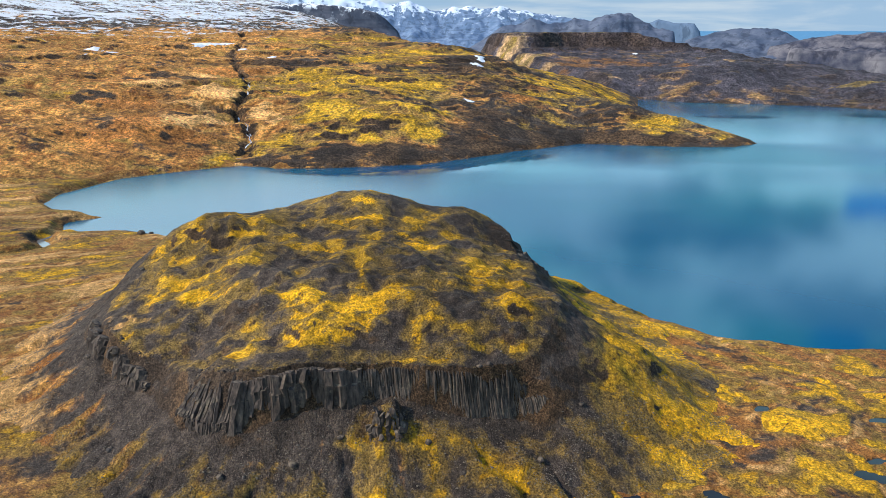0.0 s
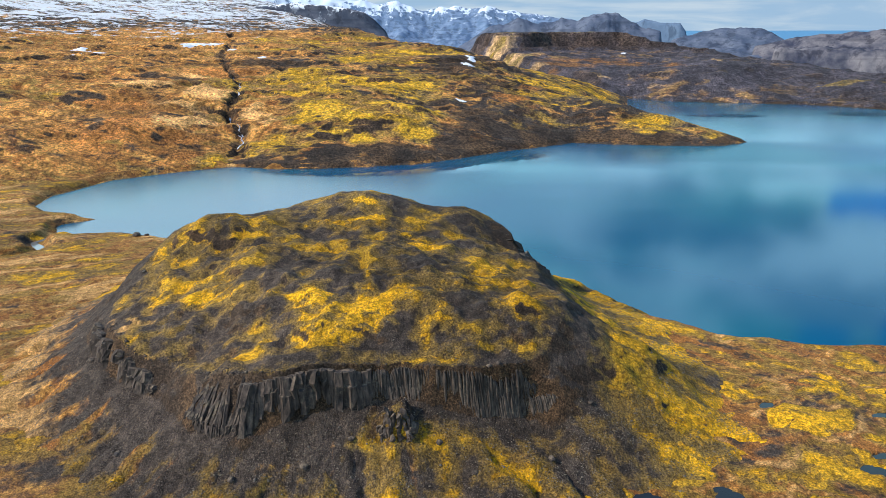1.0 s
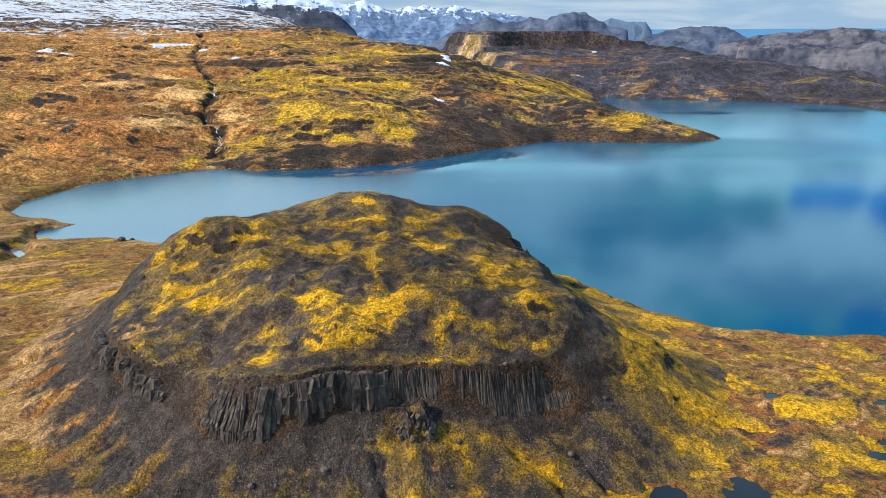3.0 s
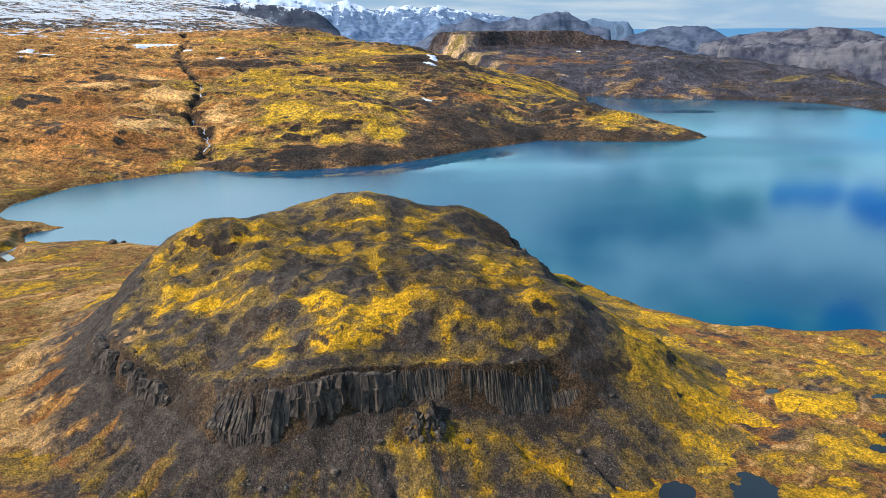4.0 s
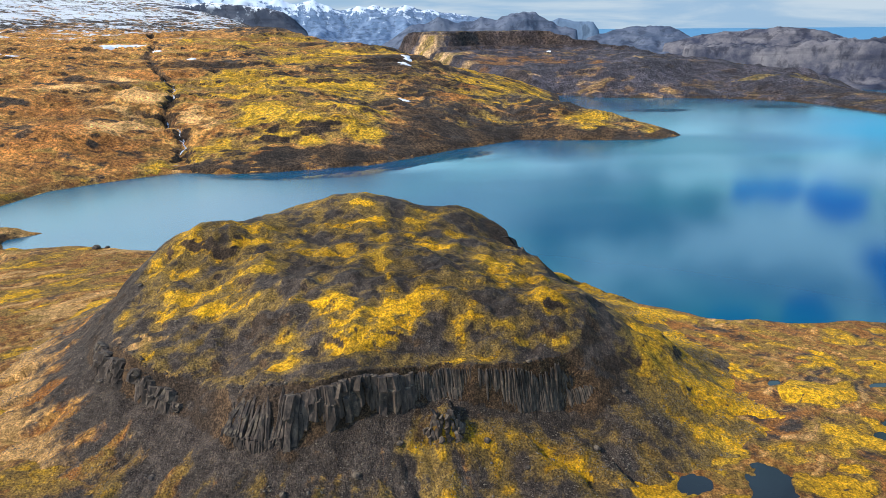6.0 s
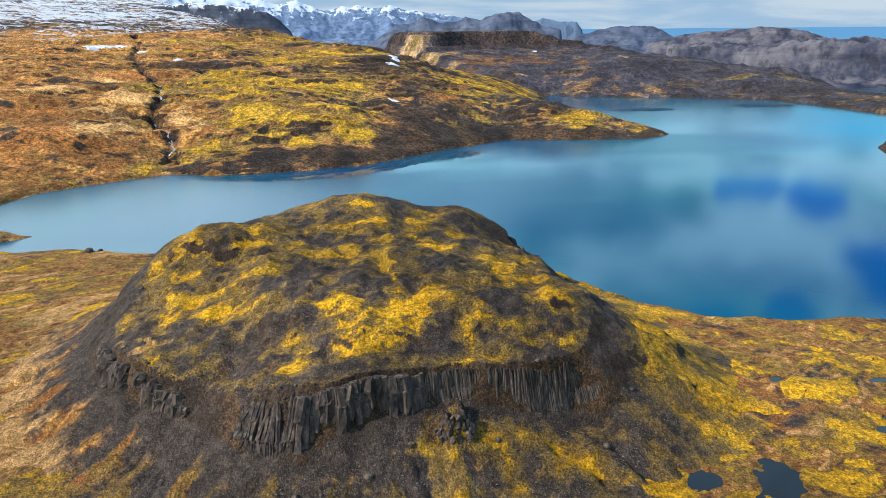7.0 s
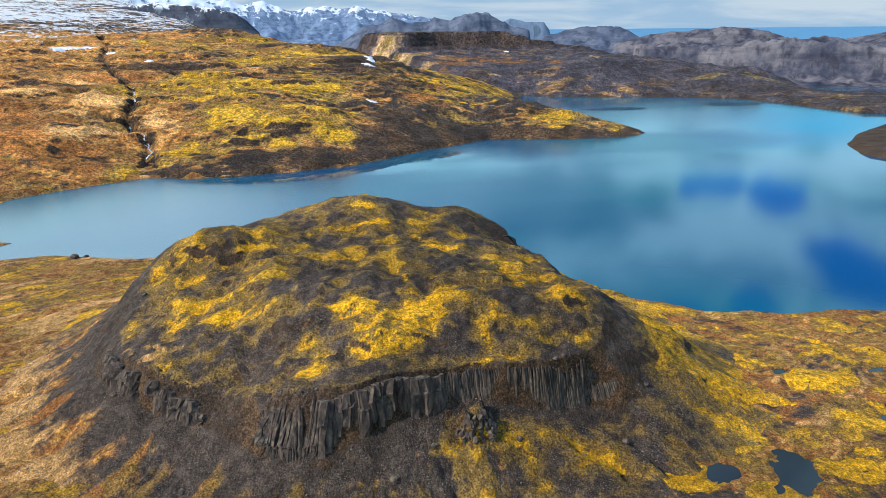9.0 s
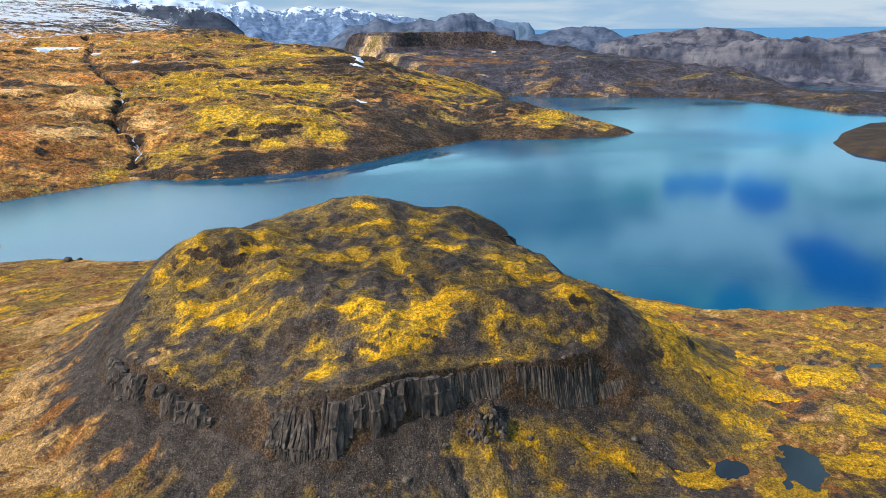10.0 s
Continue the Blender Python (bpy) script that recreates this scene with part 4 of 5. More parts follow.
def flat_sheet(name, pts, z, material):
    bm = bmesh.new()
    bm.faces.new([bm.verts.new((px, py, z)) for px, py in pts])
    bmesh.ops.triangulate(bm, faces=bm.faces[:])
    me = bpy.data.meshes.new(name)
    bm.to_mesh(me)
    bm.free()
    me.materials.append(material)
    return new(name, me)


lake = tagged(flat_sheet("lake", [(-300, 240), (-60, 240), (20, 200), (60, 160), (140, 130), (460, 130), (900, 480), (900, 660), (620, 900), (340, 1010), (200, 1010), (200, 700), (-300, 560)], 0.0, WATER), "calm blue lake mirroring clouds and clear sky", "lake", kind="structure")
fjord = tagged(flat_sheet("fjord", [(700, 1300), (2600, 900), (3400, 2200), (1400, 3200)], -60.0, WATER), "narrow strip of grey-blue fjord water", "water", kind="structure")


# ---- distance ----
EYE_MID = Vector((-24.0, 5.0, 92.0))


def far_material(name, dark, light, snow, scale, white=(0.8, 0.83, 0.88)):
    """Bare rock of far hills, most of it tinted with painted haze, with snow lying on the gentler ground where snow is
    above 0.
    """
    m, n, bsdf, at = surface(name)
    fine = n.noise(at, scale, 8.0, 0.65)
    bands = n.noise(n.stretch(at, (0.25, 0.25, 2.5)), scale * 1.3, 5.0, 0.6)
    c = n.mix(n.ramp(fine, 0.32, 0.68), dark, light)
    c = n.mix(n.math("MULTIPLY", n.ramp(bands, 0.5, 0.7), 0.5), c, tuple(v * 0.55 for v in dark))
    # dark streaks down the slopes, painted in as the shade of gullies
    gully_shade = n.noise(n.stretch(at, (1, 1, 0.12)), scale * 2.0, 6.0, 0.65)
    c = n.mix(n.math("MULTIPLY", n.ramp(gully_shade, 0.5, 0.62), 0.65), c, tuple(v * 0.5 for v in dark))
    if snow > 0:
        geo = n.node("ShaderNodeNewGeometry")
        parts = n.node("ShaderNodeSeparateXYZ")
        n.l.new(geo.outputs["Normal"], parts.inputs[0])
        high = n.node("ShaderNodeSeparateXYZ")
        n.l.new(geo.outputs["Position"], high.inputs[0])
        streak = n.noise(n.stretch(at, (1.4, 1.4, 0.4)), scale * 0.8, 7.0, 0.7)
        lie = n.math("ADD", n.ramp(high.outputs[2], snow - 130, snow + 110), n.math("MULTIPLY", n.math("SUBTRACT", streak, 0.5), 3.0))
        lie = n.math("MULTIPLY", n.ramp(lie, 0.45, 0.6), n.ramp(parts.outputs[2], 0.5, 0.78))
        c = n.mix(lie, c, white)
    n.l.new(c, bsdf.inputs["Base Color"])
    bsdf.inputs["Roughness"].default_value = 0.95
    bsdf.inputs["Specular IOR Level"].default_value = 0.1
    bump(n, bsdf, fine, 0.8, 3.0)
    return m


def far_ridge(name, dist, depth, crest, floor_z, material, rough=0.2, steep=1.0, seed=1, size=150, flat_top=0.0, jag=0.0):
    """A range of hills: crest gives its skyline as bearing and height in degrees, seen from the middle of the way; it stands dist away and is depth deep."""
    az = np.linspace(crest[0][0] - 0.5, crest[-1][0] + 0.5, int((crest[-1][0] - crest[0][0] + 1.0) / 0.11))
    tt = np.linspace(-1, 1, 70)
    ga, gt = np.meshgrid(az, tt)
    gr = dist + gt * depth
    x, y = EYE_MID.x + gr * np.sin(np.radians(ga)), EYE_MID.y + gr * np.cos(np.radians(ga))
    fx, fy = np.radians(ga) * dist, gr * 0.6        # gullies run down the slopes
    el = np.interp(ga, [c[0] for c in crest], [c[1] for c in crest])
    top = EYE_MID.z + dist * np.tan(np.radians(el))
    ends = smooth(0, 0.5, ga - az[0]) * smooth(0, 0.5, az[-1] - ga)
    fall = np.clip(np.abs(gt) - flat_top, 0, 1) / (1 - flat_top)
    bell = (1 - fall) ** steep if steep > 0 else np.interp(fall, [0, 0.06, 0.22, 0.55, 1.0], [1.0, 0.95, 0.42, 0.16, 0.0])
    crag = 0.4 + 0.6 * fbm(fx, 0 * fy + seed, size, 5, seed + 9, 0.6)
    top = top + jag * (top - floor_z) * (crag - 0.4)
    bell = bell * (1 - rough * 0.8 * smooth(0.02, 0.4, fall) * smooth(0.9, 0.5, fall) * (ridged(fx, fy, size, 5, seed) * 0.5 + 0.5))
    z = floor_z + (top - floor_z) * bell * ends
    z = z + rough * 0.09 * (top - floor_z) * fbm(x, y, size * 0.35, 4, seed + 5) * ends * smooth(0.0, 0.15, bell)
    n_y, n_x = z.shape
    idx = np.arange(n_y * n_x).reshape(n_y, n_x)
    quads = np.stack([idx[:-1, :-1], idx[:-1, 1:], idx[1:, 1:], idx[1:, :-1]], -1).reshape(-1, 4)
    me = bpy.data.meshes.new(name)
    me.from_pydata(np.stack([x, y, z], -1).reshape(-1, 3).tolist(), [], quads.tolist())
    me.polygons.foreach_set("use_smooth", np.ones(len(quads), bool))
    me.materials.append(material)
    return new(name, me)


# distance haze is painted into these rock tones, and the peaks' snow, as blue
PLATEAU = far_material("hazy_snowy_basalt", (0.05, 0.06, 0.085), (0.11, 0.115, 0.14), 185, 0.02)
HAZY_SNOWY = far_material("hazy_snow_peaks", (0.10, 0.16, 0.26), (0.18, 0.25, 0.37), 215, 0.02, (0.60, 0.68, 0.80))
HAZY_GREY = far_material("hazy_grey_hills", (0.055, 0.075, 0.12), (0.125, 0.145, 0.195), 0, 0.012)
HAZY_BLUE = far_material("hazy_blue_hills", (0.10, 0.15, 0.23), (0.15, 0.21, 0.30), 0, 0.012)
# dark tone shifted to blue, a little distance haze put into the colour
HAZY_TABLE = far_material("cliffs", (0.032, 0.037, 0.062), (0.17, 0.158, 0.17), 0, 0.012)

tagged(far_ridge("rock_bluff", 2350, 330, [(-16, 1.0), (-14.5, 1.3), (-13.2, 1.75), (-10.3, 2.07), (-8.2, 1.92), (-6.1, 1.7), (-4.8, 1.4), (-3.95, 0.85), (-3.2, 0.1)], 60, PLATEAU, 0.04, 0.0, 3, 120, 0.2), "dark basalt bluff streaked with snow", "bluff")
SNOWFIELD = far_material("snow_field", (0.045, 0.042, 0.05), (0.12, 0.105, 0.11), 265, 0.03)
tagged(far_ridge("snow_field", 2750, 450, [(-34, 3.2), (-26, 2.9), (-20, 2.6), (-16, 2.35), (-13, 2.0), (-11, 1.2)], 60, SNOWFIELD, 0.06, 0.8, 23, 300, 0.1), "high field of broken snow and dark rock", "hill")
tagged(far_ridge("snowy_mountains", 4200, 600, [(-16, 2.4), (-11, 2.75), (-8.6, 2.55), (-6, 2.4), (-3.4, 2.1), (-2.3, 2.3), (-1.7, 2.1), (-0.6, 1.66), (0.5, 1.7), (2.4, 1.95), (3.7, 1.73), (4.85, 1.95), (6.2, 1.63), (7.4, 1.46), (9.6, 1.2), (11.9, 0.85), (13.5, 0.5)], -40, HAZY_SNOWY, 0.5, 0.9, 5, 260, 0.0, 0.015), "range of jagged mountains white with snow", "mountains")
tagged(far_ridge("grey_mountain", 2900, 420, [(2.7, -1.2), (5.5, 0.35), (7.4, 1.1), (8.7, 0.6), (10.4, 0.55), (11.0, 0.92), (12.1, 0.8), (13.3, 1.2), (14.4, 1.35), (15.5, 1.18), (16.9, 0.5), (18.6, -0.1)], -40, HAZY_GREY, 0.75, 0.8, 7, 200, 0.0, 0.05), "grey rocky peaks with bare ridges", "mountains")
tagged(far_ridge("blue_cape", 4300, 300, [(15.8, 0.3), (17.2, 0.85), (18.4, 0.58), (19.9, 0.52), (20.3, 0.0)], -40, HAZY_BLUE, 0.3, 0.0, 9, 300, 0.3), "far headland tinted blue as if by haze, with a sheer end", "mountains")
tagged(far_ridge("rounded_hill", 3300, 450, [(19.5, -0.6), (21.5, -0.1), (23.4, 0.22), (25.5, 0.22), (26.4, -0.1), (27.6, -0.75), (28.5, -1.1)], -60, HAZY_GREY, 0.5, 0.7, 11, 180), "rounded grey hill above the fjord", "hill")
tagged(far_ridge("long_hill", 3100, 420, [(25.5, -1.0), (27.6, -0.6), (29.6, -0.2), (31.5, -0.15), (33, -0.05), (34.4, 0.15), (35.6, -0.1), (37.3, -0.55), (38.6, -1.1), (40, -1.6)], -60, HAZY_TABLE, 0.6, 0.7, 13, 180), "long pale hill with bare slopes", "hill")
tagged(far_ridge("pale_slope", 3900, 420, [(39.5, -1.1), (41.5, -0.85), (43.5, -0.45), (45.4, -0.15), (48, 0.3), (52, 0.5)], -60, HAZY_TABLE, 0.3, 0.7, 15, 300), "pale far slope beside the sea", "hill")
tagged(far_ridge("cliff_tableland", 2350, 300, [(27, -1.3), (30, -1.25), (33, -1.3), (34, -1.35), (36, -0.95), (40, -0.85), (42, -1.05), (45.6, -1.6), (50, -1.7), (55, -1.7)], -62, HAZY_TABLE, 1.0, 0.0, 17, 130, 0.25), "tableland with furrowed cliffs above the fjord", "cliff")


def sea_sheet():
    pts = []
    for az in range(-40, 71, 2):
        s, c = math.sin(radians(az)), math.cos(radians(az))
        pts.append(((EYE_MID.x + 4350 * s, EYE_MID.y + 4350 * c, EYE_MID.z - 4350 * math.tan(radians(1.4))), (EYE_MID.x + 4800 * s, EYE_MID.y + 4800 * c, EYE_MID.z)))
    bm = bmesh.new()
    rows = [(bm.verts.new(a), bm.verts.new(b)) for a, b in pts]
    for (a, b), (c, d) in zip(rows, rows[1:]):
        bm.faces.new((a, c, d, b))
    me = bpy.data.meshes.new("sea")
    bm.to_mesh(me)
    bm.free()
    me.materials.append(SEA)
    return new("sea", me)


SEA = bpy.data.materials.new("sea_water")
_n = Net(SEA)
_b = _n.node("ShaderNodeBsdfPrincipled")
_n.l.new(_b.outputs[0], _n.node("ShaderNodeOutputMaterial").inputs[0])
_b.inputs["Base Color"].default_value, _b.inputs["Roughness"].default_value = (0.07, 0.2, 0.34, 1), 0.6
tagged(sea_sheet(), "blue sea at the horizon", "sea", kind="structure")


# ---- cliffs ----
def column_mesh(sides, rng, rough, cut, shoulder=0.0, crown=0.55):
    """A basalt column about 1 m wide and 1 m high, with uneven sides and a top broken off aslant, lower on its +x side."""
    bm = bmesh.new()
    turn = rng.random() * 6.28
    spokes = [0.5 * (0.8 + 0.4 * rng.random()) for _ in range(sides)]
    rings = []
    for k, h in enumerate((0.0, 0.3, 0.62, 0.96) if not shoulder else (0.0, 0.3, 0.6, 0.8, 0.97)):
        off = Vector((rng.uniform(-1, 1), rng.uniform(-1, 1), 0)) * rough * 0.10 * (k > 0)
        ring = []
        for i, s in enumerate(spokes):
            p = Vector((s * math.cos(turn + i * 6.2832 / sides), s * math.sin(turn + i * 6.2832 / sides), h)) + off
            p += Vector((rng.uniform(-1, 1), rng.uniform(-1, 1), 0)) * rough * 0.06
            if k == 4:
                p.x, p.y = p.x * crown - shoulder, p.y * (0.4 + 0.55 * crown)
            if k == 3:
                p.z += -cut * (p.x + 0.3) + rng.uniform(-0.03, 0.03)
            ring.append(bm.verts.new(p))
        rings.append(ring)
    for lo, hi in zip(rings, rings[1:]):
        for i in range(sides):
            bm.faces.new((lo[i], lo[(i + 1) % sides], hi[(i + 1) % sides], hi[i]))
    tip = bm.verts.new((rng.uniform(-0.2, 0.0) - shoulder, rng.uniform(-0.15, 0.15), 0.98))
    for i in range(sides):
        bm.faces.new((rings[-1][i], rings[-1][(i + 1) % sides], tip))
    me = bpy.data.meshes.new("column")
    bm.to_mesh(me)
    bm.free()
    return me


def upright(axis, outward):
    """The turn that lays a column's length along axis, with its +x side outward."""
    z = Vector(axis).normalized()
    y = z.cross(Vector(outward)).normalized()
    return Matrix((y.cross(z), y, z)).transposed().to_euler()


_rng = random.Random(7)
FINE_COLS = [column_mesh(6, _rng, 0.9, 0.2, 0.0, 0.8) for _ in range(7)]
SLABS = [column_mesh(5, _rng, 1.9, 0.3) for _ in range(7)]
MASSIVE = [column_mesh(6, _rng, 1.5, 0.25, 0.1, 0.85) for _ in range(9)]
for _m in MASSIVE:
    _m.materials.append(CRAG)
for _m in FINE_COLS:
    _m.materials.append(BASALT)
for _m in SLABS:
    _m.materials.append(CRAG)


def ring_point(deg, r):
    return KNOLL_C[0] + r * math.cos(radians(deg)), KNOLL_C[1] + r * math.sin(radians(deg))


def knoll_z(x, y):
    return float(knoll_height(np.array([x]), np.array([y]))[0])


def cliff(name, a0, a1, width, meshes, label, seed, tops=(0.74, 0.92, 1.0), step=0.35, skip=0.0, proud=0.0, wave=0.9, pack=0.7, fade=0.0, uneven=0.2):
    """Columns side by side, in three ranks up the face of the knoll, between two bearings from its middle. tops: how much of the face each rank covers."""
    rng = random.Random(seed)
    base = new(name)
    ax, ay = ring_point((a0 + a1) / 2, float(np.interp((a0 + a1) / 2, KNOLL_DEG, FOOT_T)))
    base.location = (ax, ay, knoll_z(ax, ay) - 0.5)
    tagged(base, label, "cliff")
    for rank, share in enumerate(tops):
        deg = a0
        while deg < a1:
            rr, fr = float(np.interp(deg, KNOLL_DEG, RIM_T)), float(np.interp(deg, KNOLL_DEG, FOOT_T))
            wide = width * rng.uniform(0.7, 1.4)
            bay = float(grad_noise(np.array([deg * 0.23]), np.array([seed * 1.7]), 91)[0])
            r = fr + proud - rank * (fr - rr) * 0.42 + wave * bay + rng.uniform(-step, step)
            px, py = ring_point(deg, r)
            low = knoll_z(*ring_point(deg, r + 0.8)) - 0.9
            rim = knoll_z(*ring_point(deg, rr - 0.6)) - 0.7
            end = min(1.0, share + uneven * float(grad_noise(np.array([deg * 0.31]), np.array([seed * 2.9 + rank]), 92)[0]) + 0.25 * uneven * rng.uniform(-1, 1))
            if fade:
                end *= 0.3 + 0.7 * min(1.0, (a1 - deg) / fade + rng.uniform(0, 0.12))
            high = low + (rim - low) * end
            if high - low > 1.4 and rng.random() > skip:
                ob = new("column", meshes[rng.randrange(len(meshes))])
                ob.parent = base
                ob.location = (px - base.location.x, py - base.location.y, low - base.location.z)
                lean = min(0.32, max(0.03, 0.9 * (r - rr - 0.2) / (high - low))) + rng.uniform(-0.03, 0.03)
                tilt = Vector((-math.cos(radians(deg)), -math.sin(radians(deg)), 0)) * lean + Vector((rng.gauss(0, 0.02), rng.gauss(0, 0.02), 1))
                ob.rotation_euler = upright(tilt, (math.cos(radians(deg)), math.sin(radians(deg)), 0))
                ob.scale = (wide * rng.uniform(1.1, 1.7), wide * rng.uniform(1.0, 1.3), high - low)
            deg += math.degrees(wide * pack / r)
    return base


def ribs(name, a0, a1, width, meshes, label, seed, foot=3.2):
    """A buttress: ribs of rock that lie along its slope, and a sheer foot."""
    rng = random.Random(seed)
    base = new(name)
    ax, ay = ring_point((a0 + a1) / 2, float(np.interp((a0 + a1) / 2, KNOLL_DEG, FOOT_T)))
    base.location = (ax, ay, knoll_z(ax, ay) - 0.5)
    tagged(base, label, "cliff")

    def rib(lo, hi, wide):
        way = Vector(hi) - Vector(lo)
        ob = new("rib", meshes[rng.randrange(len(meshes))])
        ob.parent = base
        ob.location = Vector(lo) - base.location
        ob.rotation_euler = upright(way, (Vector(lo) - Vector((KNOLL_C[0], KNOLL_C[1], lo[2]))) + Vector((rng.uniform(-9, 9), rng.uniform(-9, 9), 0)))
        ob.scale = (wide, wide * rng.uniform(0.8, 1.2), way.length)
    deg = a0
    while deg < a1:
        rr, fr = float(np.interp(deg, KNOLL_DEG, RIM_T)), float(np.interp(deg, KNOLL_DEG, FOOT_T))
        wide = width * rng.uniform(0.7, 1.5)
        r0, r1 = fr - rng.uniform(0.2, 1.2), rr + rng.uniform(-0.5, 0.42) * (fr - rr)
        lo, hi = ring_point(deg, r0), ring_point(deg + rng.uniform(-2, 2), r1)
        rib((*lo, knoll_z(*lo) - 0.15 * wide), (*hi, knoll_z(*hi) - 0.1 * wide), wide)
        toe = ring_point(deg, fr + rng.uniform(-0.7, 0.3))
        if foot:
            z = knoll_z(*ring_point(deg, fr + 1.5)) - 0.7
            rib((*toe, z), (*ring_point(deg, fr - 0.9), z + foot * rng.uniform(0.75, 1.15)), wide * 0.8)
            side = ring_point(deg + 0.6, fr + rng.uniform(-0.4, 0.3))
            rib((*side, z), (*ring_point(deg + 0.6, fr - 0.7), z + foot * rng.uniform(0.6, 1.0)), wide * 0.6)
        deg += math.degrees(wide * 0.55 / fr)
    return base


cliff("basalt_cliff", -77, -41.5, 0.38, FINE_COLS, "dark columnar basalt cliff under the mossy rim", 3, (0.62, 0.95), 0.12, 0.0, 0.3, 1.1, 0.5, 5.0)
cliff("basalt_cliff", -107, -77, 1.7, MASSIVE, "massive dark basalt face split by vertical cracks", 4, (1.0,), 0.3, 0.0, -0.9, 2.2, 0.4, 0.0, 0.1)
ribs("basalt_buttress", -121, -105, 0.85, MASSIVE, "weathered grey basalt buttress with a sheer foot", 5, 3.6)
cliff("basalt_crag", -169, -153, 1.5, MASSIVE, "low dark crag on the scree slope", 6, (0.9,), 0.4, 0.0, -1.1, 1.3, 0.4, 3.0, 0.12)
cliff("basalt_crag", -151, -137, 1.5, MASSIVE, "dark rounded crag standing out of the scree", 9, (0.85,), 0.4, 0.0, -1.1, 1.3, 0.4, 3.0, 0.12)
ribs("basalt_crag", 26, 56, 3.0, SLABS, "dark rock wall behind the knoll above the lake", 8, 0)


def outcrop(px, py, wide, tall, label, seed):
    rng = random.Random(seed)
    base = new("rock_outcrop")
    base.location = (px, py, knoll_z(px, py) - 1.0)
    for k in range(26):
        a, q = rng.uniform(-3.3, 0.3), rng.uniform(0.3, 1.0)
        ob = new("column", SLABS[rng.randrange(len(SLABS))])
        ob.parent = base
        dx, dy = wide * q * math.cos(a), wide * 0.7 * q * math.sin(a)
        ob.location = (dx, dy, knoll_z(px + dx, py + dy) - 0.9 - base.location.z)
        ob.rotation_euler = (radians(rng.gauss(6, 6)), radians(rng.gauss(0, 6)), rng.uniform(0, 6.28))
        ob.scale = (rng.uniform(0.8, 1.6), rng.uniform(0.8, 1.5), tall * (1.15 - 0.6 * q) * rng.uniform(0.7, 1.1))
    return tagged(base, label, "rock")


outcrop(-11.5, 121.0, 4.2, 4.2, "small dark outcrop of broken columns below the cliff", 21)


# ---- ponds, river, waterfall ----
def pond_sheet(name, pond, level, label):
    px, py, a, b, turn = pond
    bm = bmesh.new()
    ring = [(1.5 * a * math.cos(k * math.pi / 16), 1.5 * b * math.sin(k * math.pi / 16)) for k in range(32)]
    bm.faces.new([bm.verts.new((px + u * math.cos(turn) - v * math.sin(turn), py + u * math.sin(turn) + v * math.cos(turn), level)) for u, v in ring])
    me = bpy.data.meshes.new(name)
    bm.to_mesh(me)
    bm.free()
    me.materials.append(POND)
    return tagged(new(name, me), label, "pond", "bog ponds", "structure")


for _i, _p in enumerate(PONDS):
    pond_sheet("pond", _p, POND_LEVEL - 0.35 - 0.005 * _i, "dark still pond in the yellow bog")


def ribbon(name, pts, widths, height, material, seed, lift):
    """A strip of water along a line, lying on the land."""
    rng = random.Random(seed)
    dense = []
    for (ax, ay), (bx, by) in zip(pts, pts[1:]):
        n = max(2, int(math.hypot(bx - ax, by - ay) / 3))
        dense += [(ax + (bx - ax) * k / n, ay + (by - ay) * k / n) for k in range(n)]
    bm = bmesh.new()
    last = None
    for k, (px, py) in enumerate(dense):
        wide = widths * rng.uniform(0.5, 1.4)
        z = float(height(np.array([px]), np.array([py]))[0]) + lift
        row = [bm.verts.new((px + s * wide, py, z)) for s in (-1, 1)]
        if last:
            bm.faces.new((last[0], last[1], row[1], row[0]))
        last = row
    me = bpy.data.meshes.new(name)
    bm.to_mesh(me)
    bm.free()
    me.materials.append(material)
    return new(name, me)


FOAM, _n, _b, _at = surface("white_water")
_n.l.new(_n.mix(_n.ramp(_n.noise(_at, 0.6, 5.0), 0.35, 0.6), (0.12, 0.13, 0.15), (0.7, 0.72, 0.75)), _b.inputs["Base Color"])
_b.inputs["Roughness"].default_value = 0.4
SHEEN = water_material("river_water", (0.10, 0.11, 0.12), (0.2, 0.21, 0.22), 0.12, 0.02)
tagged(ribbon("river", RIVER[1:], 2.4, lambda x, y: 0 * x, SHEEN, 4, 0.72), "pale river mouth winding through the bog", "river", kind="structure")
tagged(ribbon("waterfall", [p for p in GORGE if 482 < p[1] < 580], 0.6, head_height, FOAM, 5, 0.5), "white water falling through the gorge", "waterfall", kind="structure")
tagged(ribbon("waterfall", [p for p in GORGE if 615 < p[1] < 755], 0.7, head_height, FOAM, 6, 0.5), "thin white stream in the upper gorge", "waterfall", kind="structure")


# ---- snow patches ----
SNOW, _n, _b, _at = surface("old_snow")
_n.l.new(_n.mix(_n.ramp(_n.noise(_at, 0.2, 6.0), 0.35, 0.7), (0.62, 0.64, 0.70), (0.86, 0.87, 0.9)), _b.inputs["Base Color"])
_b.inputs["Roughness"].default_value = 0.7


def snow_patch(px, py, a, b, height, seed):
    xs, ys = np.linspace(px - 1.3 * a, px + 1.3 * a, 44), np.linspace(py - 1.3 * b, py + 1.3 * b, 44)
    def lie(x, y):
        f = np.hypot((x - px) / a, (y - py) / b) + 0.5 * fbm(x, y, max(a, b) * 0.6, 4, seed)
        return height(x, y) + 1.2 * smooth(1.0, 0.6, f) - 0.6
    def keep(x, y, z):
        return z > height(x, y) - 0.5
    ob = grid_object("snow_patch", xs, ys, lie, lambda x, y, z, *_: (0 * x, 0 * x, 0 * x, 0 * x), SNOW, keep)
    return tagged(ob, "small patch of old white snow on the moor", "snow patch", "snow patches")


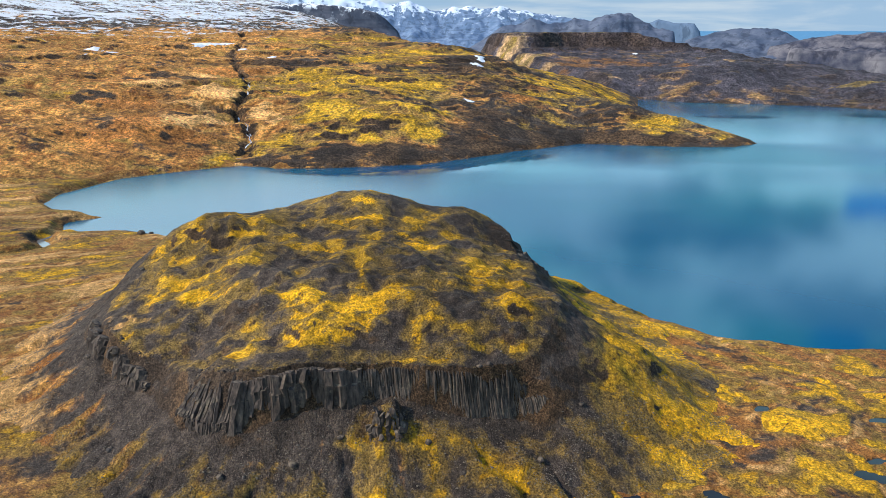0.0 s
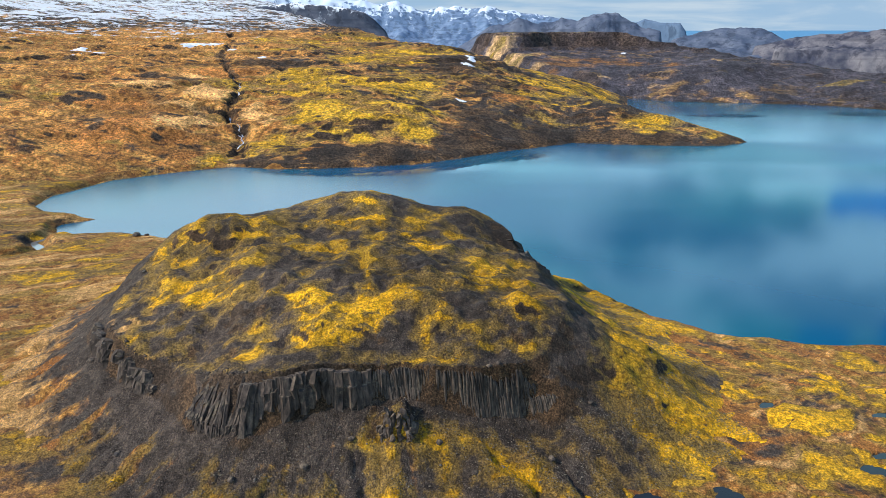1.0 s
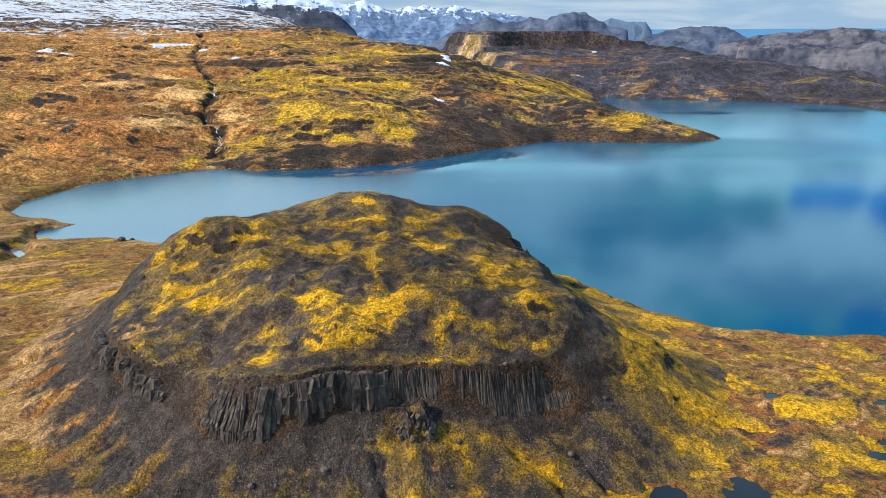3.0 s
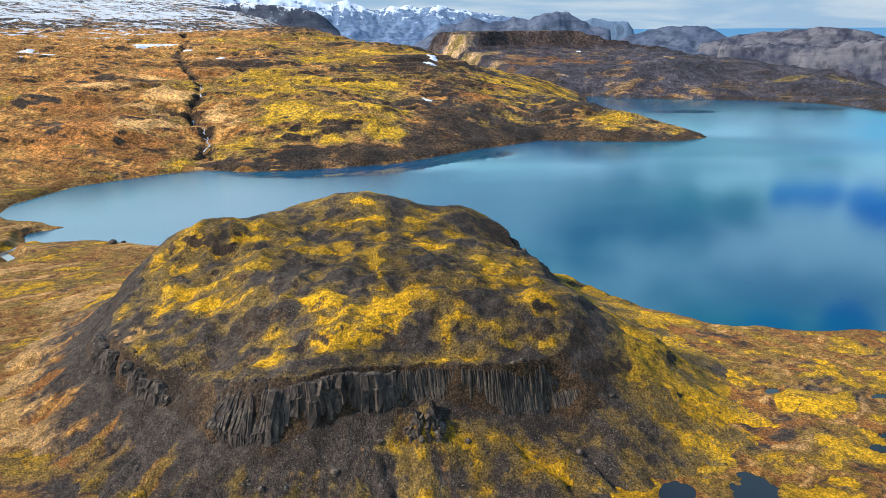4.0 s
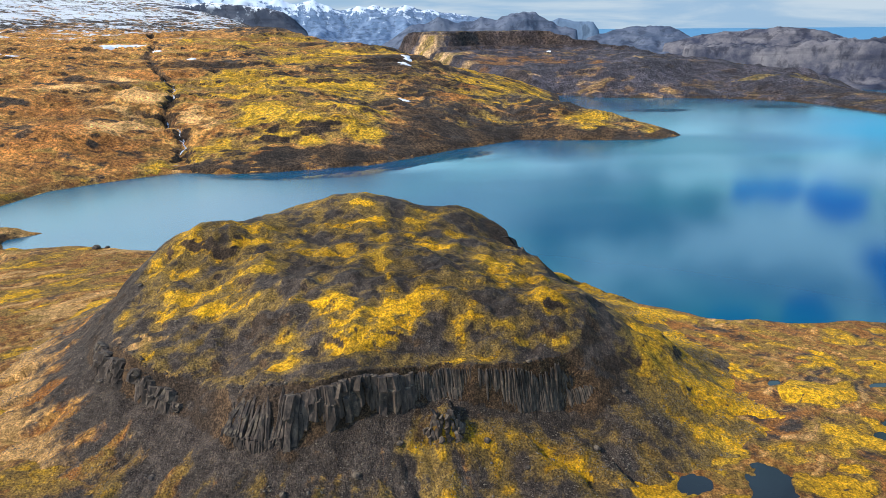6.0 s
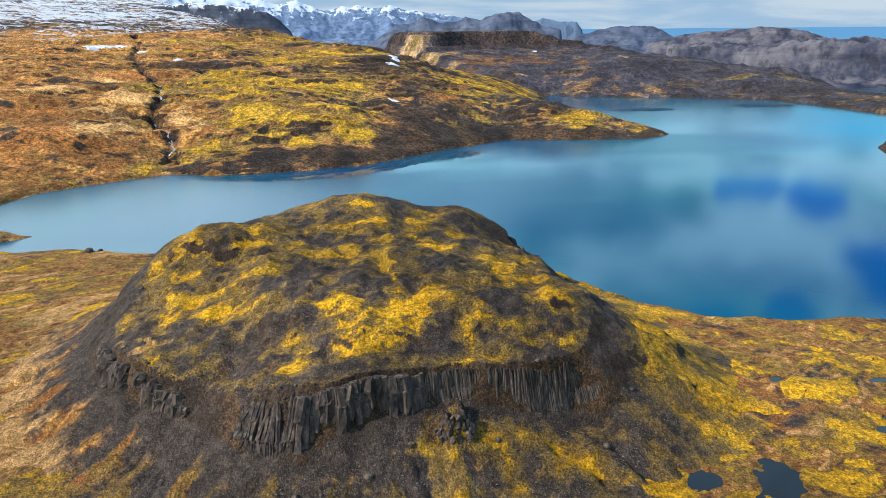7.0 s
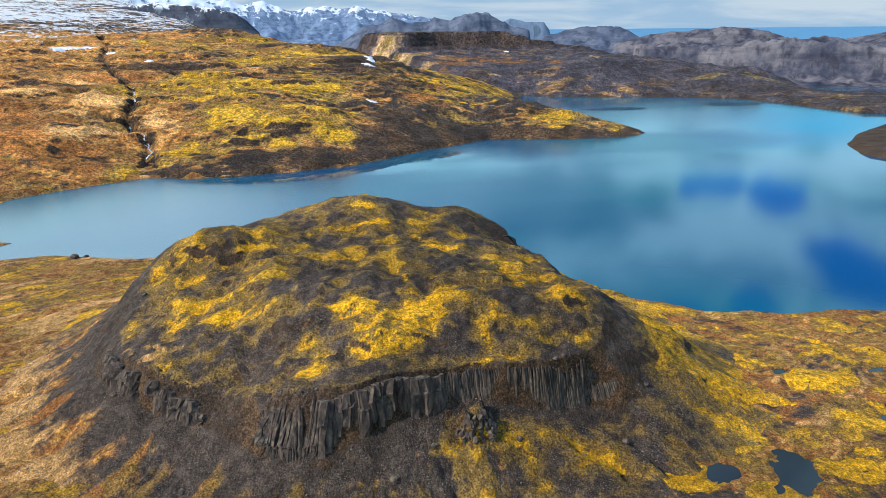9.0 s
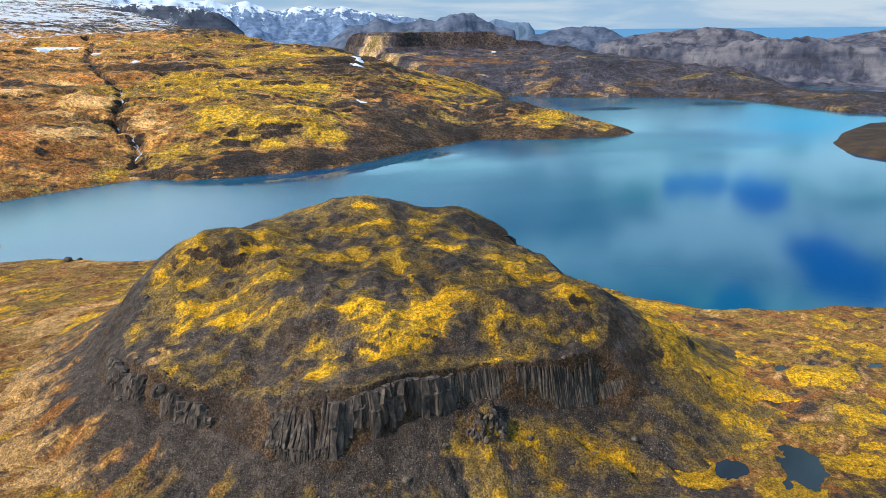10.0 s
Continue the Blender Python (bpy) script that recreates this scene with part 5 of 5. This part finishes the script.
for _x, _y, _a, _b2, _h, _s in ((-305, 925, 24, 34, head_height, 1), (45, 848, 8, 22, head_height, 2), (38, 800, 9, 8, head_height, 3), (25, 645, 5, 4, head_height, 4), (-196, 800, 5, 22, head_height, 5), (-250, 870, 6, 14, head_height, 6), (355, 1290, 5, 12, mesa_height, 7), (-420, 840, 12, 9, head_height, 8), (-385, 760, 6, 8, head_height, 9), (-380, 800, 8, 9, head_height, 10)):
    snow_patch(_x, _y, _a, _b2, _h, _s)


# ---- loose stones ----
STONE, _n, _b, _at = surface("loose_stone")
_isl = _n.node("ShaderNodeNewGeometry").outputs["Random Per Island"]
_c = _n.mix(_isl, (0.06, 0.05, 0.045), (0.22, 0.175, 0.125))
_c = _n.mix(_n.ramp(_n.noise(_at, 2.5, 5.0), 0.4, 0.7), _c, (0.10, 0.085, 0.07))
_n.l.new(_c, _b.inputs["Base Color"])
_b.inputs["Roughness"].default_value = 0.9


def scatter(name, count, bounds, size, accept, height, seed, label, material, squash=0.7):
    """Many loose pieces in one mesh, half sunk in the land."""
    rs = np.random.RandomState(seed)
    x, y = rs.uniform(bounds[0], bounds[1], count * 6), rs.uniform(bounds[2], bounds[3], count * 6)
    ok = rs.uniform(0, 1, count * 6) < accept(x, y)
    x, y = x[ok][:count], y[ok][:count]
    z = height(x, y)
    n = len(x)
    s = size * np.exp(rs.normal(0, 0.45, n))
    shape = np.array([(0, 0, 0.9), (1, 0, 0.1), (0.35, 0.95, 0.15), (-0.8, 0.6, 0.0), (-0.8, -0.6, 0.2), (0.3, -0.95, 0.05), (0, 0, -0.9)])
    tris = np.array([(0, 1, 2), (0, 2, 3), (0, 3, 4), (0, 4, 5), (0, 5, 1), (6, 2, 1), (6, 3, 2), (6, 4, 3), (6, 5, 4), (6, 1, 5)])
    v = np.repeat(shape[None], n, 0) * rs.uniform(0.65, 1.35, (n, 7, 3))
    a = rs.uniform(0, 6.283, n)
    c, d = np.cos(a)[:, None], np.sin(a)[:, None]
    vx, vy = v[:, :, 0] * c - v[:, :, 1] * d, v[:, :, 0] * d + v[:, :, 1] * c
    co = np.stack([x[:, None] + vx * s[:, None], y[:, None] + vy * s[:, None], z[:, None] + v[:, :, 2] * s[:, None] * squash + 0.1 * s[:, None]], -1).reshape(-1, 3)
    f = (tris[None] + 7 * np.arange(n)[:, None, None]).reshape(-1, 3)
    me = bpy.data.meshes.new(name)
    me.vertices.add(len(co))
    me.vertices.foreach_set("co", co.astype(np.float32).ravel())
    me.loops.add(f.size)
    me.loops.foreach_set("vertex_index", f.ravel().astype(np.int32))
    me.polygons.add(len(f))
    me.polygons.foreach_set("loop_start", np.arange(0, f.size, 3, dtype=np.int32))
    me.polygons.foreach_set("loop_total", np.full(len(f), 3, dtype=np.int32))
    me.update(calc_edges=True)
    me.materials.append(material)
    return tagged(new(name, me), label, "stones", kind="stuff")


def on_talus(x, y):
    r, a, rr, fr, br = knoll_polar(x, y)
    return smooth(0.98, 1.1, r / fr) * smooth(1.15, 0.95, r / br) * (0.35 + 0.65 * smooth(-0.3, 0.5, fbm(x, y, 12, 3, 141))) * (y < 215)


def on_top(x, y):
    r, a, rr, fr, br = knoll_polar(x, y)
    return smooth(1.02, 0.98, r / rr) * smooth(-0.1, 0.5, fbm(x, y, 9, 3, 142))


scatter("scree", 30000, (-140, 80, 92, 215), 0.085, on_talus, knoll_height, 31, "grey loose stones on the slopes of the knoll", STONE)
def on_rim(x, y):
    r, a, rr, fr, br = knoll_polar(x, y)
    return smooth(-1.8, -0.6, r - rr) * smooth(1.6, 0.6, r - rr) * ((a > -122) & (a < -43) | (a < -137) & (a > -167))


scatter("rim_debris", 1500, (-95, 25, 112, 165), 0.2, on_rim, knoll_height, 33, "dark broken rock along the edge of the cliff", CRAG)
scatter("rubble", 6000, (-95, 40, 122, 235), 0.09, on_top, knoll_height, 32, "small grey stones between the moss", STONE)


# ---- boulders ----
def boulder(px, py, size, height, seed):
    rng = random.Random(seed)
    bm = bmesh.new()
    bmesh.ops.create_icosphere(bm, subdivisions=2, radius=1.0)
    for v in bm.verts:
        v.co *= 1 + 0.28 * noise.noise(v.co * 1.3 + Vector((seed * 3.1, 0, 0))) + 0.1 * noise.noise(v.co * 3.5)
        v.co = Vector((v.co.x * size * 1.2, v.co.y * size, v.co.z * size * 0.75))
    me = bpy.data.meshes.new("boulder")
    bm.to_mesh(me)
    bm.free()
    me.materials.append(CRAG)
    ob = new("boulder", me)
    ob.location = (px, py, float(height(np.array([px]), np.array([py]))[0]) + 0.25 * size)
    ob.rotation_euler = (0, 0, rng.uniform(0, 6.28))
    return tagged(ob, "dark weathered boulder lying on the slope", "boulder", "boulders")


for _x, _y, _s, _h in ((-138, 294, 1.6, ground_height), (-134, 295, 0.9, ground_height), (-3, 119, 0.7, knoll_height), (4, 113, 0.6, knoll_height), (-30, 114, 0.8, knoll_height), (-44, 112, 0.7, knoll_height), (-70, 121, 0.8, knoll_height), (20, 117, 0.7, knoll_height), (30, 128, 0.6, knoll_height), (-88, 150, 0.9, knoll_height), (-21, 119, 0.7, knoll_height)):
    boulder(_x, _y, _s, _h, int(abs(_x * 7 + _y)))
